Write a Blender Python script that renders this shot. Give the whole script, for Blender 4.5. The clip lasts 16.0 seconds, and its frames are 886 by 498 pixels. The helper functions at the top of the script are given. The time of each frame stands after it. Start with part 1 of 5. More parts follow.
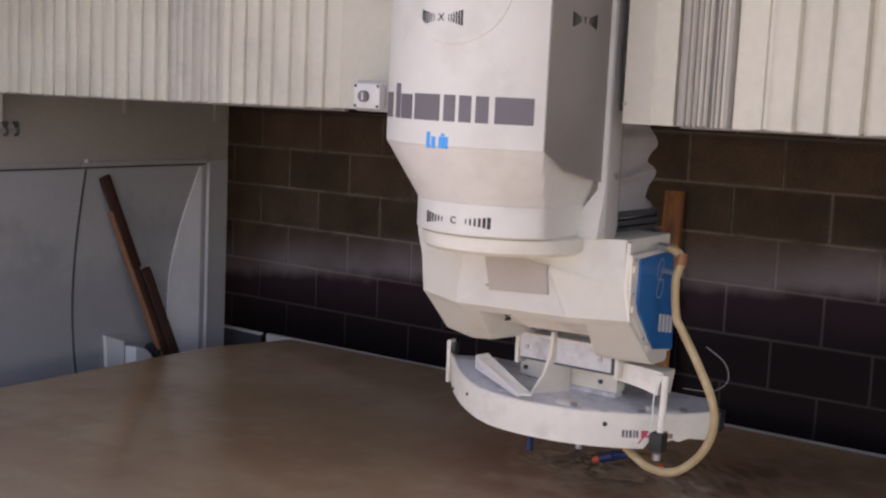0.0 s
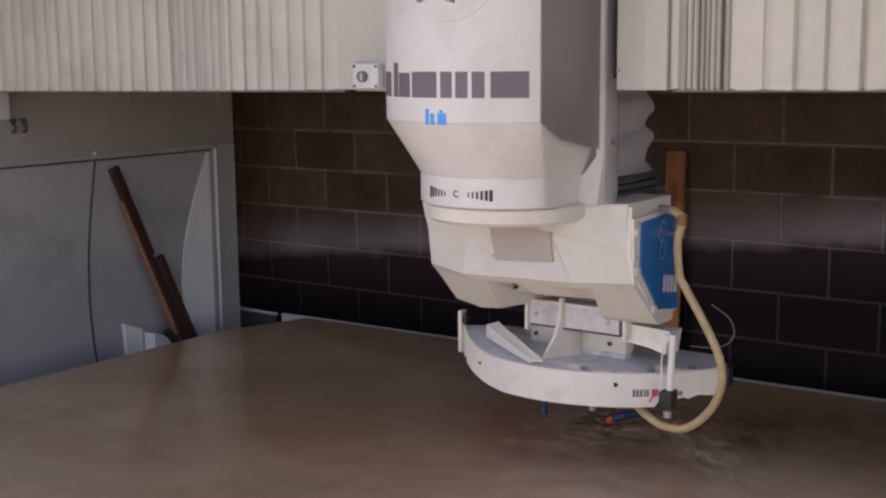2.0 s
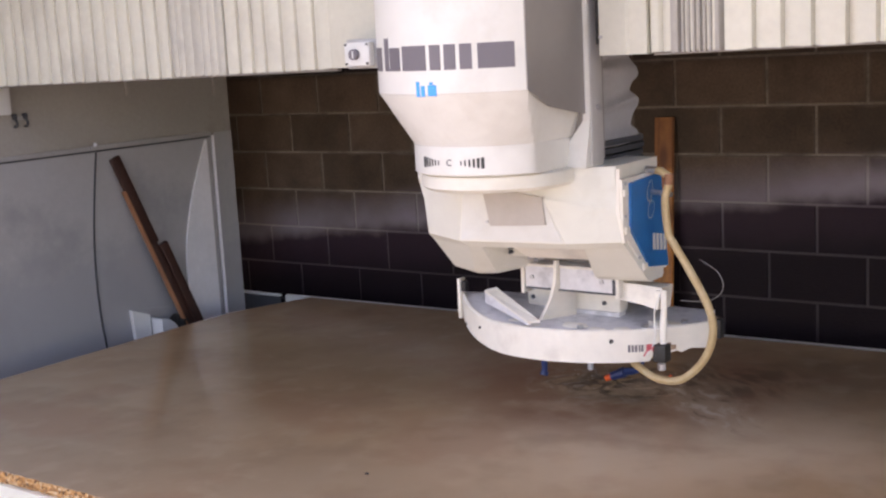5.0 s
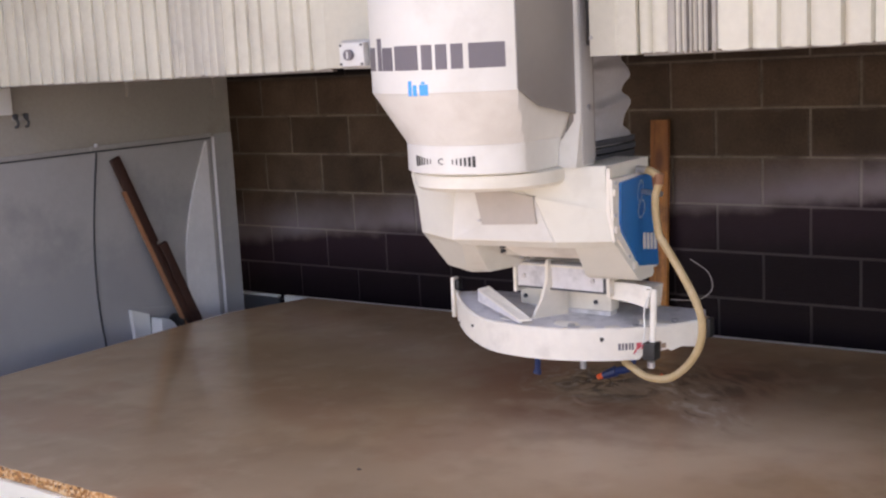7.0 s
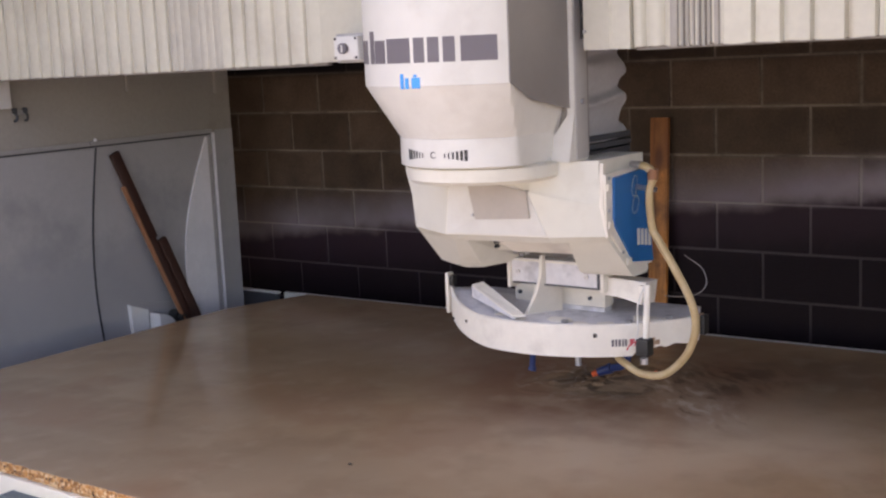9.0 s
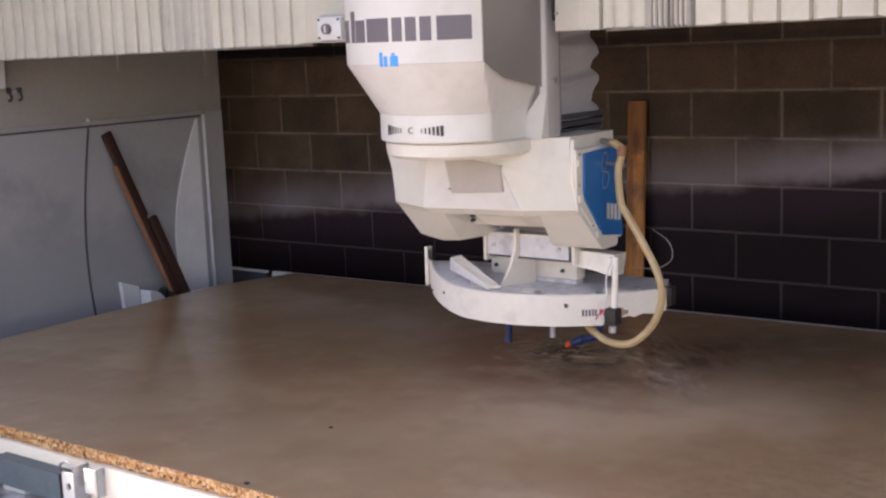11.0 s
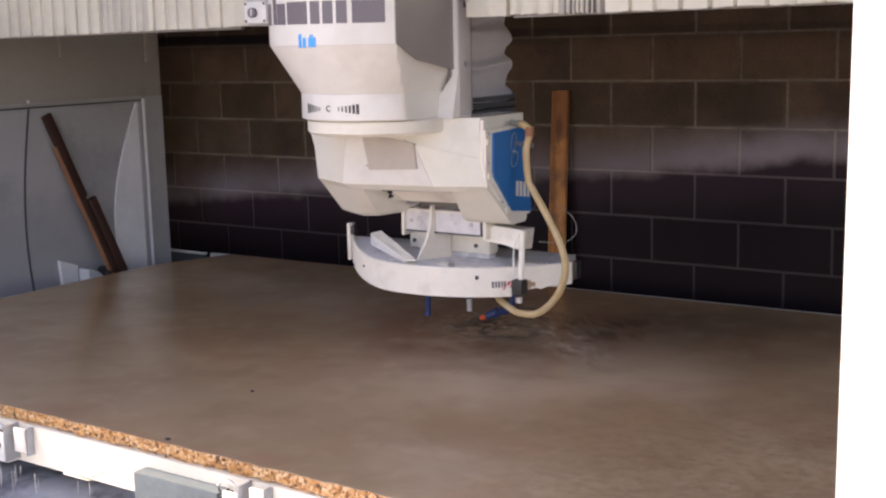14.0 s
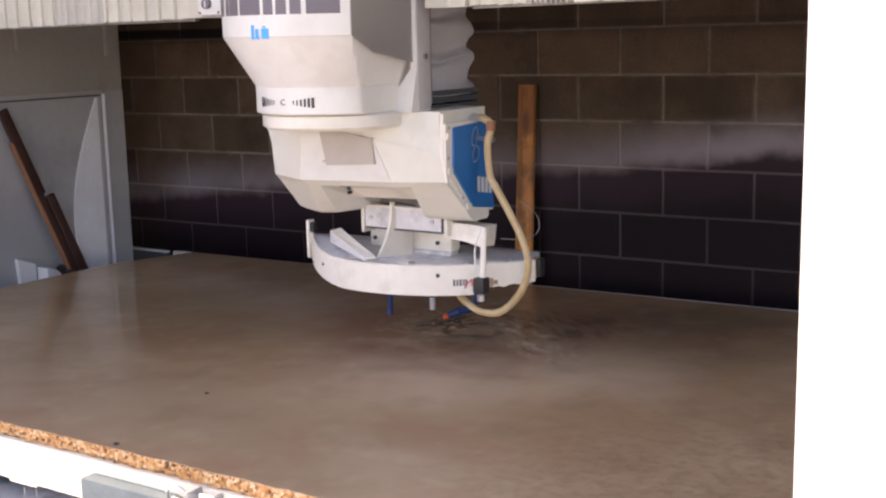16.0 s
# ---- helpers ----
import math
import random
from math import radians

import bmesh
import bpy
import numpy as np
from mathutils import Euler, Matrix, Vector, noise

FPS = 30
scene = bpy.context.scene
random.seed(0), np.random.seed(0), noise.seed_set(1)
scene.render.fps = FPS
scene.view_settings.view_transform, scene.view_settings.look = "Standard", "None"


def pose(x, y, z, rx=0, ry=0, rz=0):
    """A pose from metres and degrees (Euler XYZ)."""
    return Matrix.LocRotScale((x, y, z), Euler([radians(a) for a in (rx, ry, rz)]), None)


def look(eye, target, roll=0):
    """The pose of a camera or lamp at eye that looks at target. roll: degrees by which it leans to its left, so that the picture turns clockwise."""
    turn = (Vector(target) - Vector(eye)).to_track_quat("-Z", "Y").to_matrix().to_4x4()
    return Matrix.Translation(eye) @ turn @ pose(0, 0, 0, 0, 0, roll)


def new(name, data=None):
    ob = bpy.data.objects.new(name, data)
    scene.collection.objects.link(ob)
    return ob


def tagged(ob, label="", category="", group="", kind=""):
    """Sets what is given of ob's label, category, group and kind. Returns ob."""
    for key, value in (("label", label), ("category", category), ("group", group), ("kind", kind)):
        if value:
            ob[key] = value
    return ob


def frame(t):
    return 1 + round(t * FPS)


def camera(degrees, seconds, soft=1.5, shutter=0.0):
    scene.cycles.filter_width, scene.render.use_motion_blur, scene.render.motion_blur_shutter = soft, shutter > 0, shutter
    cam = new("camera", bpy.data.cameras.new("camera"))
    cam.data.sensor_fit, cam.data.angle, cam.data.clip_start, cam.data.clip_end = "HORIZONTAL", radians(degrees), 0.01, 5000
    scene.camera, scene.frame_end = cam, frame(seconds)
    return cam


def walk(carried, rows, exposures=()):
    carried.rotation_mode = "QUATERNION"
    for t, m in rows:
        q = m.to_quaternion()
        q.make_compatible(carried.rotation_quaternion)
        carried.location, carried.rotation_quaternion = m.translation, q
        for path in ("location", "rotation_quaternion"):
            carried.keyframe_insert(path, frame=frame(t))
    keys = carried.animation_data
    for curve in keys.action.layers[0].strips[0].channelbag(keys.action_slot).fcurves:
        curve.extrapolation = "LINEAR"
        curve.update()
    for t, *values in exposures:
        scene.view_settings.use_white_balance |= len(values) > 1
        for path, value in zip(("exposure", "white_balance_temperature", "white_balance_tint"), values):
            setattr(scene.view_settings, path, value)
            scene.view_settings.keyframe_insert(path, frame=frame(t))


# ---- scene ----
cam = camera(40.0, 16.0, soft=2.3)
PATH = [
    (0, (3.936, -4.707, 2.154), (2.789, -3.090, 1.890), 2.7),
    (0.5, (3.960, -4.731, 2.155), (2.812, -3.115, 1.888), 2.3),
    (1, (3.978, -4.733, 2.161), (2.824, -3.125, 1.878), 1.4),
    (1.5, (3.987, -4.739, 2.165), (2.829, -3.136, 1.868), 0.5),
    (2, (3.989, -4.750, 2.175), (2.830, -3.150, 1.861), -0.5),
    (2.5, (3.992, -4.774, 2.166), (2.833, -3.175, 1.846), -1.2),
    (3, (3.986, -4.781, 2.159), (2.828, -3.183, 1.834), -1.9),
    (3.5, (3.989, -4.793, 2.158), (2.832, -3.196, 1.826), -2.4),
    (4, (4.010, -4.806, 2.159), (2.853, -3.210, 1.820), -2.9),
    (4.5, (4.041, -4.838, 2.155), (2.886, -3.242, 1.815), -3.0),
    (7, (4.122, -4.861, 2.133), (2.958, -3.268, 1.803), -2.8),
    (7.5, (4.125, -4.860, 2.129), (2.962, -3.266, 1.802), -2.6),
    (8, (4.137, -4.846, 2.126), (2.969, -3.256, 1.800), -2.5),
    (8.5, (4.143, -4.837, 2.119), (2.971, -3.249, 1.793), -2.5),
    (9, (4.153, -4.825, 2.109), (2.977, -3.241, 1.782), -2.5),
    (11.5, (4.330, -4.962, 2.065), (3.169, -3.370, 1.720), -1.9),
    (12, (4.376, -4.992, 2.053), (3.222, -3.396, 1.707), -1.6),
    (12.5, (4.418, -5.013, 2.049), (3.274, -3.410, 1.701), -1.5),
    (13, (4.459, -5.026, 2.044), (3.326, -3.415, 1.697), -1.4),
    (13.5, (4.496, -5.047, 2.031), (3.377, -3.426, 1.688), -1.2),
    (14, (4.513, -5.034, 2.032), (3.405, -3.404, 1.686), -1.2),
    (14.5, (4.535, -5.029, 2.027), (3.437, -3.393, 1.681), -1.1),
    (15, (4.548, -5.008, 2.033), (3.457, -3.369, 1.682), -1.1),
    (15.5, (4.541, -4.993, 2.025), (3.459, -3.348, 1.675), -0.9),
    (16, (4.504, -4.924, 2.016), (3.428, -3.275, 1.664), -1.2),
]
EXPOSURES = [(t, e - 0.03, 8200, 28) for t, e in ((0, 1.85), (1, 1.95), (2, 1.68), (3, 2.42), (4.5, 2.46), (7, 2.36), (8, 2.48), (9, 2.20), (11.5, 2.15), (12.5, 2.25), (13.5, 2.17), (15.2, 2.27), (16, 2.36))]
walk(cam, [(t, look(eye, target, roll)) for t, eye, target, roll in PATH], EXPOSURES)


# ---- world, sun, exposure ----
SUN_WAY = Vector((0.80, 0.25, -1.2)).normalized()
world = bpy.data.worlds.new("sky")
scene.world = world
world.use_nodes = True
wn = world.node_tree
sky = wn.nodes.new("ShaderNodeTexSky")
sky.sky_type = "NISHITA"
sky.sun_disc = False
sky.sun_elevation = math.asin(-SUN_WAY.z)
sky.sun_rotation = math.atan2(-SUN_WAY.x, -SUN_WAY.y)
wn.links.new(sky.outputs[0], wn.nodes["Background"].inputs[0])
wn.nodes["Background"].inputs[1].default_value = 0.12
sun_data = bpy.data.lights.new("sun", "SUN")
sun_data.energy, sun_data.angle, sun_data.color = 2.8, radians(0.5), (1.0, 0.94, 0.85)
sun = new("sun", sun_data)
sun.matrix_world = look((0, -8, 9), Vector((0, -8, 9)) + SUN_WAY)


TOP = 0.93          # top of the slab


# ---- materials ----
def material(name, colour, rough=0.6, metal=0.0, var=0.12, scale=6.0, fine=60.0, bump=0.15, dist=0.002,
             stain=None, stain_amount=0.0, stain_scale=2.0, island=0.0, per_object=0.0, spec=0.5, coat=0.0, stain_edge=(0.48, 0.68), stain_detail=7):
    """Colour with two scales of variation, stains with their own shape, and fine relief."""
    m = bpy.data.materials.new(name)
    m.use_nodes = True
    t = m.node_tree
    n, l = t.nodes, t.links
    b = n["Principled BSDF"]
    co = n.new("ShaderNodeTexCoord")
    big = n.new("ShaderNodeTexNoise")
    big.inputs["Scale"].default_value, big.inputs["Detail"].default_value = scale, 5
    small = n.new("ShaderNodeTexNoise")
    small.inputs["Scale"].default_value, small.inputs["Detail"].default_value = fine, 4
    geo = n.new("ShaderNodeNewGeometry")
    for x in (big, small):
        l.new(geo.outputs["Position"], x.inputs["Vector"])
    mix = n.new("ShaderNodeMath")
    mix.operation = "MULTIPLY_ADD"
    mix.inputs[1].default_value = 0.6
    half = n.new("ShaderNodeMath")
    half.operation = "MULTIPLY"
    half.inputs[1].default_value = 0.4
    l.new(small.outputs[0], half.inputs[0])
    l.new(big.outputs[0], mix.inputs[0])
    l.new(half.outputs[0], mix.inputs[2])
    ramp = n.new("ShaderNodeMapRange")
    ramp.inputs[1].default_value, ramp.inputs[2].default_value = 0.3, 0.7
    ramp.inputs[3].default_value, ramp.inputs[4].default_value = 1 - var, 1 + var
    l.new(mix.outputs[0], ramp.inputs[0])
    value = ramp.outputs[0]
    for amount, source in ((island, geo.outputs["Random Per Island"]),
                           (per_object, n.new("ShaderNodeObjectInfo").outputs["Random"])):
        if amount:
            r = n.new("ShaderNodeMapRange")
            r.inputs[3].default_value, r.inputs[4].default_value = 1 - amount, 1 + amount
            l.new(source, r.inputs[0])
            k = n.new("ShaderNodeMath")
            k.operation = "MULTIPLY"
            l.new(value, k.inputs[0])
            l.new(r.outputs[0], k.inputs[1])
            value = k.outputs[0]
    mul = n.new("ShaderNodeVectorMath")
    mul.operation = "SCALE"
    mul.inputs[0].default_value = colour
    l.new(value, mul.inputs["Scale"])
    out = mul.outputs[0]
    if stain:
        sn = n.new("ShaderNodeTexNoise")
        sn.inputs["Scale"].default_value, sn.inputs["Detail"].default_value = stain_scale, stain_detail
        sn.inputs["Roughness"].default_value = 0.62
        l.new(geo.outputs["Position"], sn.inputs["Vector"])
        sr = n.new("ShaderNodeMapRange")
        sr.interpolation_type = "SMOOTHSTEP"
        sr.inputs[1].default_value, sr.inputs[2].default_value = stain_edge
        sr.inputs[4].default_value = stain_amount
        l.new(sn.outputs[0], sr.inputs[0])
        sm = n.new("ShaderNodeMix")
        sm.data_type = "RGBA"
        l.new(sr.outputs[0], sm.inputs[0])
        l.new(out, sm.inputs[6])
        sm.inputs[7].default_value = (*stain, 1)
        out = sm.outputs[2]
    l.new(out, b.inputs["Base Color"])
    rr = n.new("ShaderNodeMapRange")
    rr.inputs[3].default_value, rr.inputs[4].default_value = max(0.02, rough - 0.12), min(1, rough + 0.12)
    l.new(big.outputs[0], rr.inputs[0])
    l.new(rr.outputs[0], b.inputs["Roughness"])
    b.inputs["Metallic"].default_value = metal
    b.inputs["Specular IOR Level"].default_value = spec
    b.inputs["Coat Weight"].default_value = coat
    if bump:
        bp = n.new("ShaderNodeBump")
        bp.inputs["Strength"].default_value, bp.inputs["Distance"].default_value = bump, dist
        l.new(small.outputs[0], bp.inputs["Height"])
        l.new(bp.outputs[0], b.inputs["Normal"])
    return m


WHITE = material("white_enamel", (0.72, 0.71, 0.67), 0.38, var=0.04, scale=3, fine=25, bump=0.03, stain=(0.42, 0.38, 0.32), stain_amount=0.22, stain_scale=5)
CREAM = material("cream_enamel", (0.76, 0.735, 0.655), 0.35, var=0.04, scale=3, fine=25, bump=0.03, stain=(0.45, 0.40, 0.30), stain_amount=0.2, stain_scale=6)
GREY_PAINT = material("grey_enamel", (0.265, 0.245, 0.235), 0.42, var=0.05, scale=4, fine=40, bump=0.04)
# white raised above the other paint to stand for sun on the beam
BEAM_WHITE = material("sun_bright_white_paint", (0.87, 0.82, 0.69), 0.4, var=0.04, scale=3, fine=30, bump=0.03, stain=(0.62, 0.58, 0.50), stain_amount=0.25, stain_scale=4)
# white enamel as it looks on the flange's shaded side
SHADED_WHITE = material("shaded_white_enamel", (0.46, 0.45, 0.445), 0.42, var=0.05, scale=4, fine=40, bump=0.04)
GUARD = material("splashed_white_paint", (0.84, 0.79, 0.705), 0.42, var=0.06, scale=6, fine=40, bump=0.06, stain=(0.46, 0.41, 0.35), stain_amount=0.35, stain_scale=7)
GUARD_TOP = material("slurry_stained_paint", (0.74, 0.72, 0.73), 0.5, var=0.12, scale=9, fine=60, bump=0.15, stain=(0.32, 0.31, 0.32), stain_amount=0.6, stain_scale=9)
VINYL = material("white_bellows_vinyl", (0.62, 0.598, 0.508), 0.5, var=0.07, scale=3, fine=50, bump=0.08, stain=(0.40, 0.37, 0.32), stain_amount=0.35, stain_scale=2.2, island=0.04)
SOILED_VINYL = material("soiled_bellows_vinyl", (0.50, 0.478, 0.415), 0.5, var=0.1, scale=3, fine=50, bump=0.08, stain=(0.38, 0.36, 0.33), stain_amount=0.55, stain_scale=7, island=0.06)
DIRTY_VINYL = material("dirty_bellows_vinyl", (0.38, 0.355, 0.32), 0.5, var=0.1, scale=3, fine=50, bump=0.08, stain=(0.30, 0.28, 0.26), stain_amount=0.5, stain_scale=5, island=0.05)
FABRIC = material("grey_bellows_fabric", (0.50, 0.50, 0.53), 0.45, var=0.1, scale=8, fine=80, bump=0.15)
BLACK = material("black_rubber", (0.02, 0.02, 0.021), 0.5, var=0.2, scale=12, fine=90, bump=0.1)
STEEL = material("brushed_steel", (0.52, 0.52, 0.54), 0.34, metal=0.9, var=0.1, scale=12, fine=120, bump=0.08)
ZINC = material("galvanised_steel", (0.30, 0.33, 0.36), 0.42, metal=0.6, var=0.15, scale=10, fine=70, bump=0.08)
BLUE = material("blue_panel_paint", (0.006, 0.15, 0.42), 0.35, var=0.06, scale=4, fine=40, bump=0.03)
BLUE_DARK = material("dark_blue_plastic", (0.008, 0.03, 0.13), 0.4, var=0.1, scale=9, bump=0.05)
ORANGE = material("orange_plastic", (0.75, 0.10, 0.02), 0.4, var=0.1, scale=12, bump=0.05)
INK = material("dark_grey_print", (0.16, 0.145, 0.165), 0.5, var=0.04, scale=12, bump=0.02)
INK_BLACK = material("black_print", (0.03, 0.03, 0.032), 0.5, var=0.04, scale=12, bump=0.02)
INK_BLUE = material("light_blue_print", (0.02, 0.36, 0.86), 0.5, var=0.04, scale=12, bump=0.02)
INK_RED = material("red_print", (0.62, 0.10, 0.12), 0.5, var=0.1, scale=30, bump=0.02)
PLATE = material("taupe_plate", (0.46, 0.42, 0.38), 0.45, var=0.06, scale=14, fine=60, bump=0.05)
HOSE = material("tan_rubber_hose", (0.50, 0.36, 0.19), 0.45, var=0.12, scale=14, fine=70, bump=0.08, stain=(0.62, 0.52, 0.36), stain_amount=0.5, stain_scale=14)
PINE = material("weathered_pine", (0.60, 0.23, 0.055), 0.55, var=0.25, scale=9, fine=70, bump=0.25, stain=(0.10, 0.04, 0.02), stain_amount=0.6, stain_scale=7)
BROWN = material("dark_brown_wood", (0.045, 0.016, 0.011), 0.5, var=0.25, scale=7, fine=60, bump=0.2)
BROWN_EDGE = material("raw_wood_edge", (0.31, 0.135, 0.068), 0.6, var=0.2, scale=12, fine=80, bump=0.2)


def grained(m, knot):
    """Long dark grain along the board and one dark knot, in the board's own height."""
    n, l = m.node_tree.nodes, m.node_tree.links
    b = n["Principled BSDF"]
    base = b.inputs["Base Color"].links[0].from_socket
    geo = n.new("ShaderNodeNewGeometry")
    st = n.new("ShaderNodeMapping")
    st.inputs["Scale"].default_value = (55, 20, 2.2)
    l.new(geo.outputs["Position"], st.inputs[0])
    gn = n.new("ShaderNodeTexNoise")
    gn.inputs["Scale"].default_value, gn.inputs["Detail"].default_value = 1.0, 4
    l.new(st.outputs[0], gn.inputs["Vector"])
    g = n.new("ShaderNodeMapRange")
    g.inputs[1].default_value, g.inputs[2].default_value = 0.46, 0.68
    g.inputs[4].default_value = 0.5
    l.new(gn.outputs[0], g.inputs[0])
    sq = n.new("ShaderNodeMapping")
    sq.inputs["Scale"].default_value = (1.0, 0.0, 0.45)
    l.new(geo.outputs["Position"], sq.inputs[0])
    kd = n.new("ShaderNodeVectorMath")
    kd.operation = "DISTANCE"
    l.new(sq.outputs[0], kd.inputs[0])
    kd.inputs[1].default_value = (knot[0], 0.0, knot[1] * 0.45)
    ko = n.new("ShaderNodeMath")
    ko.operation = "MULTIPLY_ADD"
    l.new(gn.outputs[0], ko.inputs[0])
    ko.inputs[1].default_value = 0.03
    l.new(kd.outputs["Value"], ko.inputs[2])
    kr = n.new("ShaderNodeMapRange")
    kr.inputs[1].default_value, kr.inputs[2].default_value = 0.025, 0.05
    kr.inputs[3].default_value, kr.inputs[4].default_value = 0.9, 0.0
    l.new(ko.outputs[0], kr.inputs[0])
    mx = n.new("ShaderNodeMath")
    mx.operation = "MAXIMUM"
    l.new(g.outputs[0], mx.inputs[0])
    l.new(kr.outputs[0], mx.inputs[1])
    c = n.new("ShaderNodeMix")
    c.data_type = "RGBA"
    l.new(mx.outputs[0], c.inputs[0])
    l.new(base, c.inputs[6])
    c.inputs[7].default_value = (0.085, 0.028, 0.012, 1)
    # darker red-brown above a slanted line near the top
    hz = n.new("ShaderNodeSeparateXYZ")
    l.new(geo.outputs["Position"], hz.inputs[0])
    slant = n.new("ShaderNodeMath")
    slant.operation = "MULTIPLY_ADD"
    l.new(hz.outputs[0], slant.inputs[0])
    slant.inputs[1].default_value = -0.35
    l.new(hz.outputs[2], slant.inputs[2])
    grey = n.new("ShaderNodeMapRange")
    grey.inputs[1].default_value, grey.inputs[2].default_value = 1.535 - 0.63, 1.552 - 0.63
    grey.inputs[4].default_value = 0.6
    l.new(slant.outputs[0], grey.inputs[0])
    upper_tone = n.new("ShaderNodeMix")
    upper_tone.data_type = "RGBA"
    l.new(grey.outputs[0], upper_tone.inputs[0])
    l.new(c.outputs[2], upper_tone.inputs[6])
    upper_tone.inputs[7].default_value = (0.19, 0.062, 0.022, 1)
    l.new(upper_tone.outputs[2], b.inputs["Base Color"])


grained(PINE, (1.785, 1.60))
MORTAR = material("grey_mortar", (0.22, 0.18, 0.145), 0.85, var=0.45, scale=6, fine=90, bump=0.35, dist=0.004, stain=(0.085, 0.062, 0.047), stain_amount=0.9, stain_scale=3.5)
BLOCK = material("concrete_block", (0.114, 0.079, 0.058), 0.8, var=0.38, scale=5, fine=90, bump=0.6, dist=0.004, per_object=0.30, stain=(0.066, 0.049, 0.040), stain_amount=0.6, stain_scale=3.1, spec=0.14)


def smeared(m, half_x, half_z, colour):
    """Mortar dragged over the edges of the blocks, uneven from place to place."""
    n, l = m.node_tree.nodes, m.node_tree.links
    b = n["Principled BSDF"]
    base = b.inputs["Base Color"].links[0].from_socket

    def calc(op, x, y=0.0):
        q = n.new("ShaderNodeMath")
        q.operation = op
        for v, socket in zip((x, y), q.inputs):
            if isinstance(v, (int, float)):
                socket.default_value = v
            else:
                l.new(v, socket)
        return q.outputs[0]

    xyz = n.new("ShaderNodeSeparateXYZ")
    l.new(n.new("ShaderNodeTexCoord").outputs["Object"], xyz.inputs[0])
    geo = n.new("ShaderNodeNewGeometry")
    no = n.new("ShaderNodeTexNoise")
    no.inputs["Scale"].default_value, no.inputs["Detail"].default_value = 9, 6
    l.new(geo.outputs["Position"], no.inputs["Vector"])
    edge = calc("MINIMUM", calc("SUBTRACT", half_x, calc("ABSOLUTE", xyz.outputs[0])), calc("SUBTRACT", half_z, calc("ABSOLUTE", xyz.outputs[2])))
    edge = calc("ADD", edge, calc("MULTIPLY", no.outputs[0], 0.045))
    r = n.new("ShaderNodeMapRange")
    r.interpolation_type = "SMOOTHSTEP"
    r.inputs[1].default_value, r.inputs[2].default_value = 0.014, 0.034
    r.inputs[3].default_value, r.inputs[4].default_value = 0.75, 0.0
    l.new(edge, r.inputs[0])
    mx = n.new("ShaderNodeMix")
    mx.data_type = "RGBA"
    l.new(r.outputs[0], mx.inputs[0])
    l.new(base, mx.inputs[6])
    mx.inputs[7].default_value = (*colour, 1)
    l.new(mx.outputs[2], b.inputs["Base Color"])


smeared(BLOCK, 0.197, 0.0966, (0.17, 0.136, 0.108))


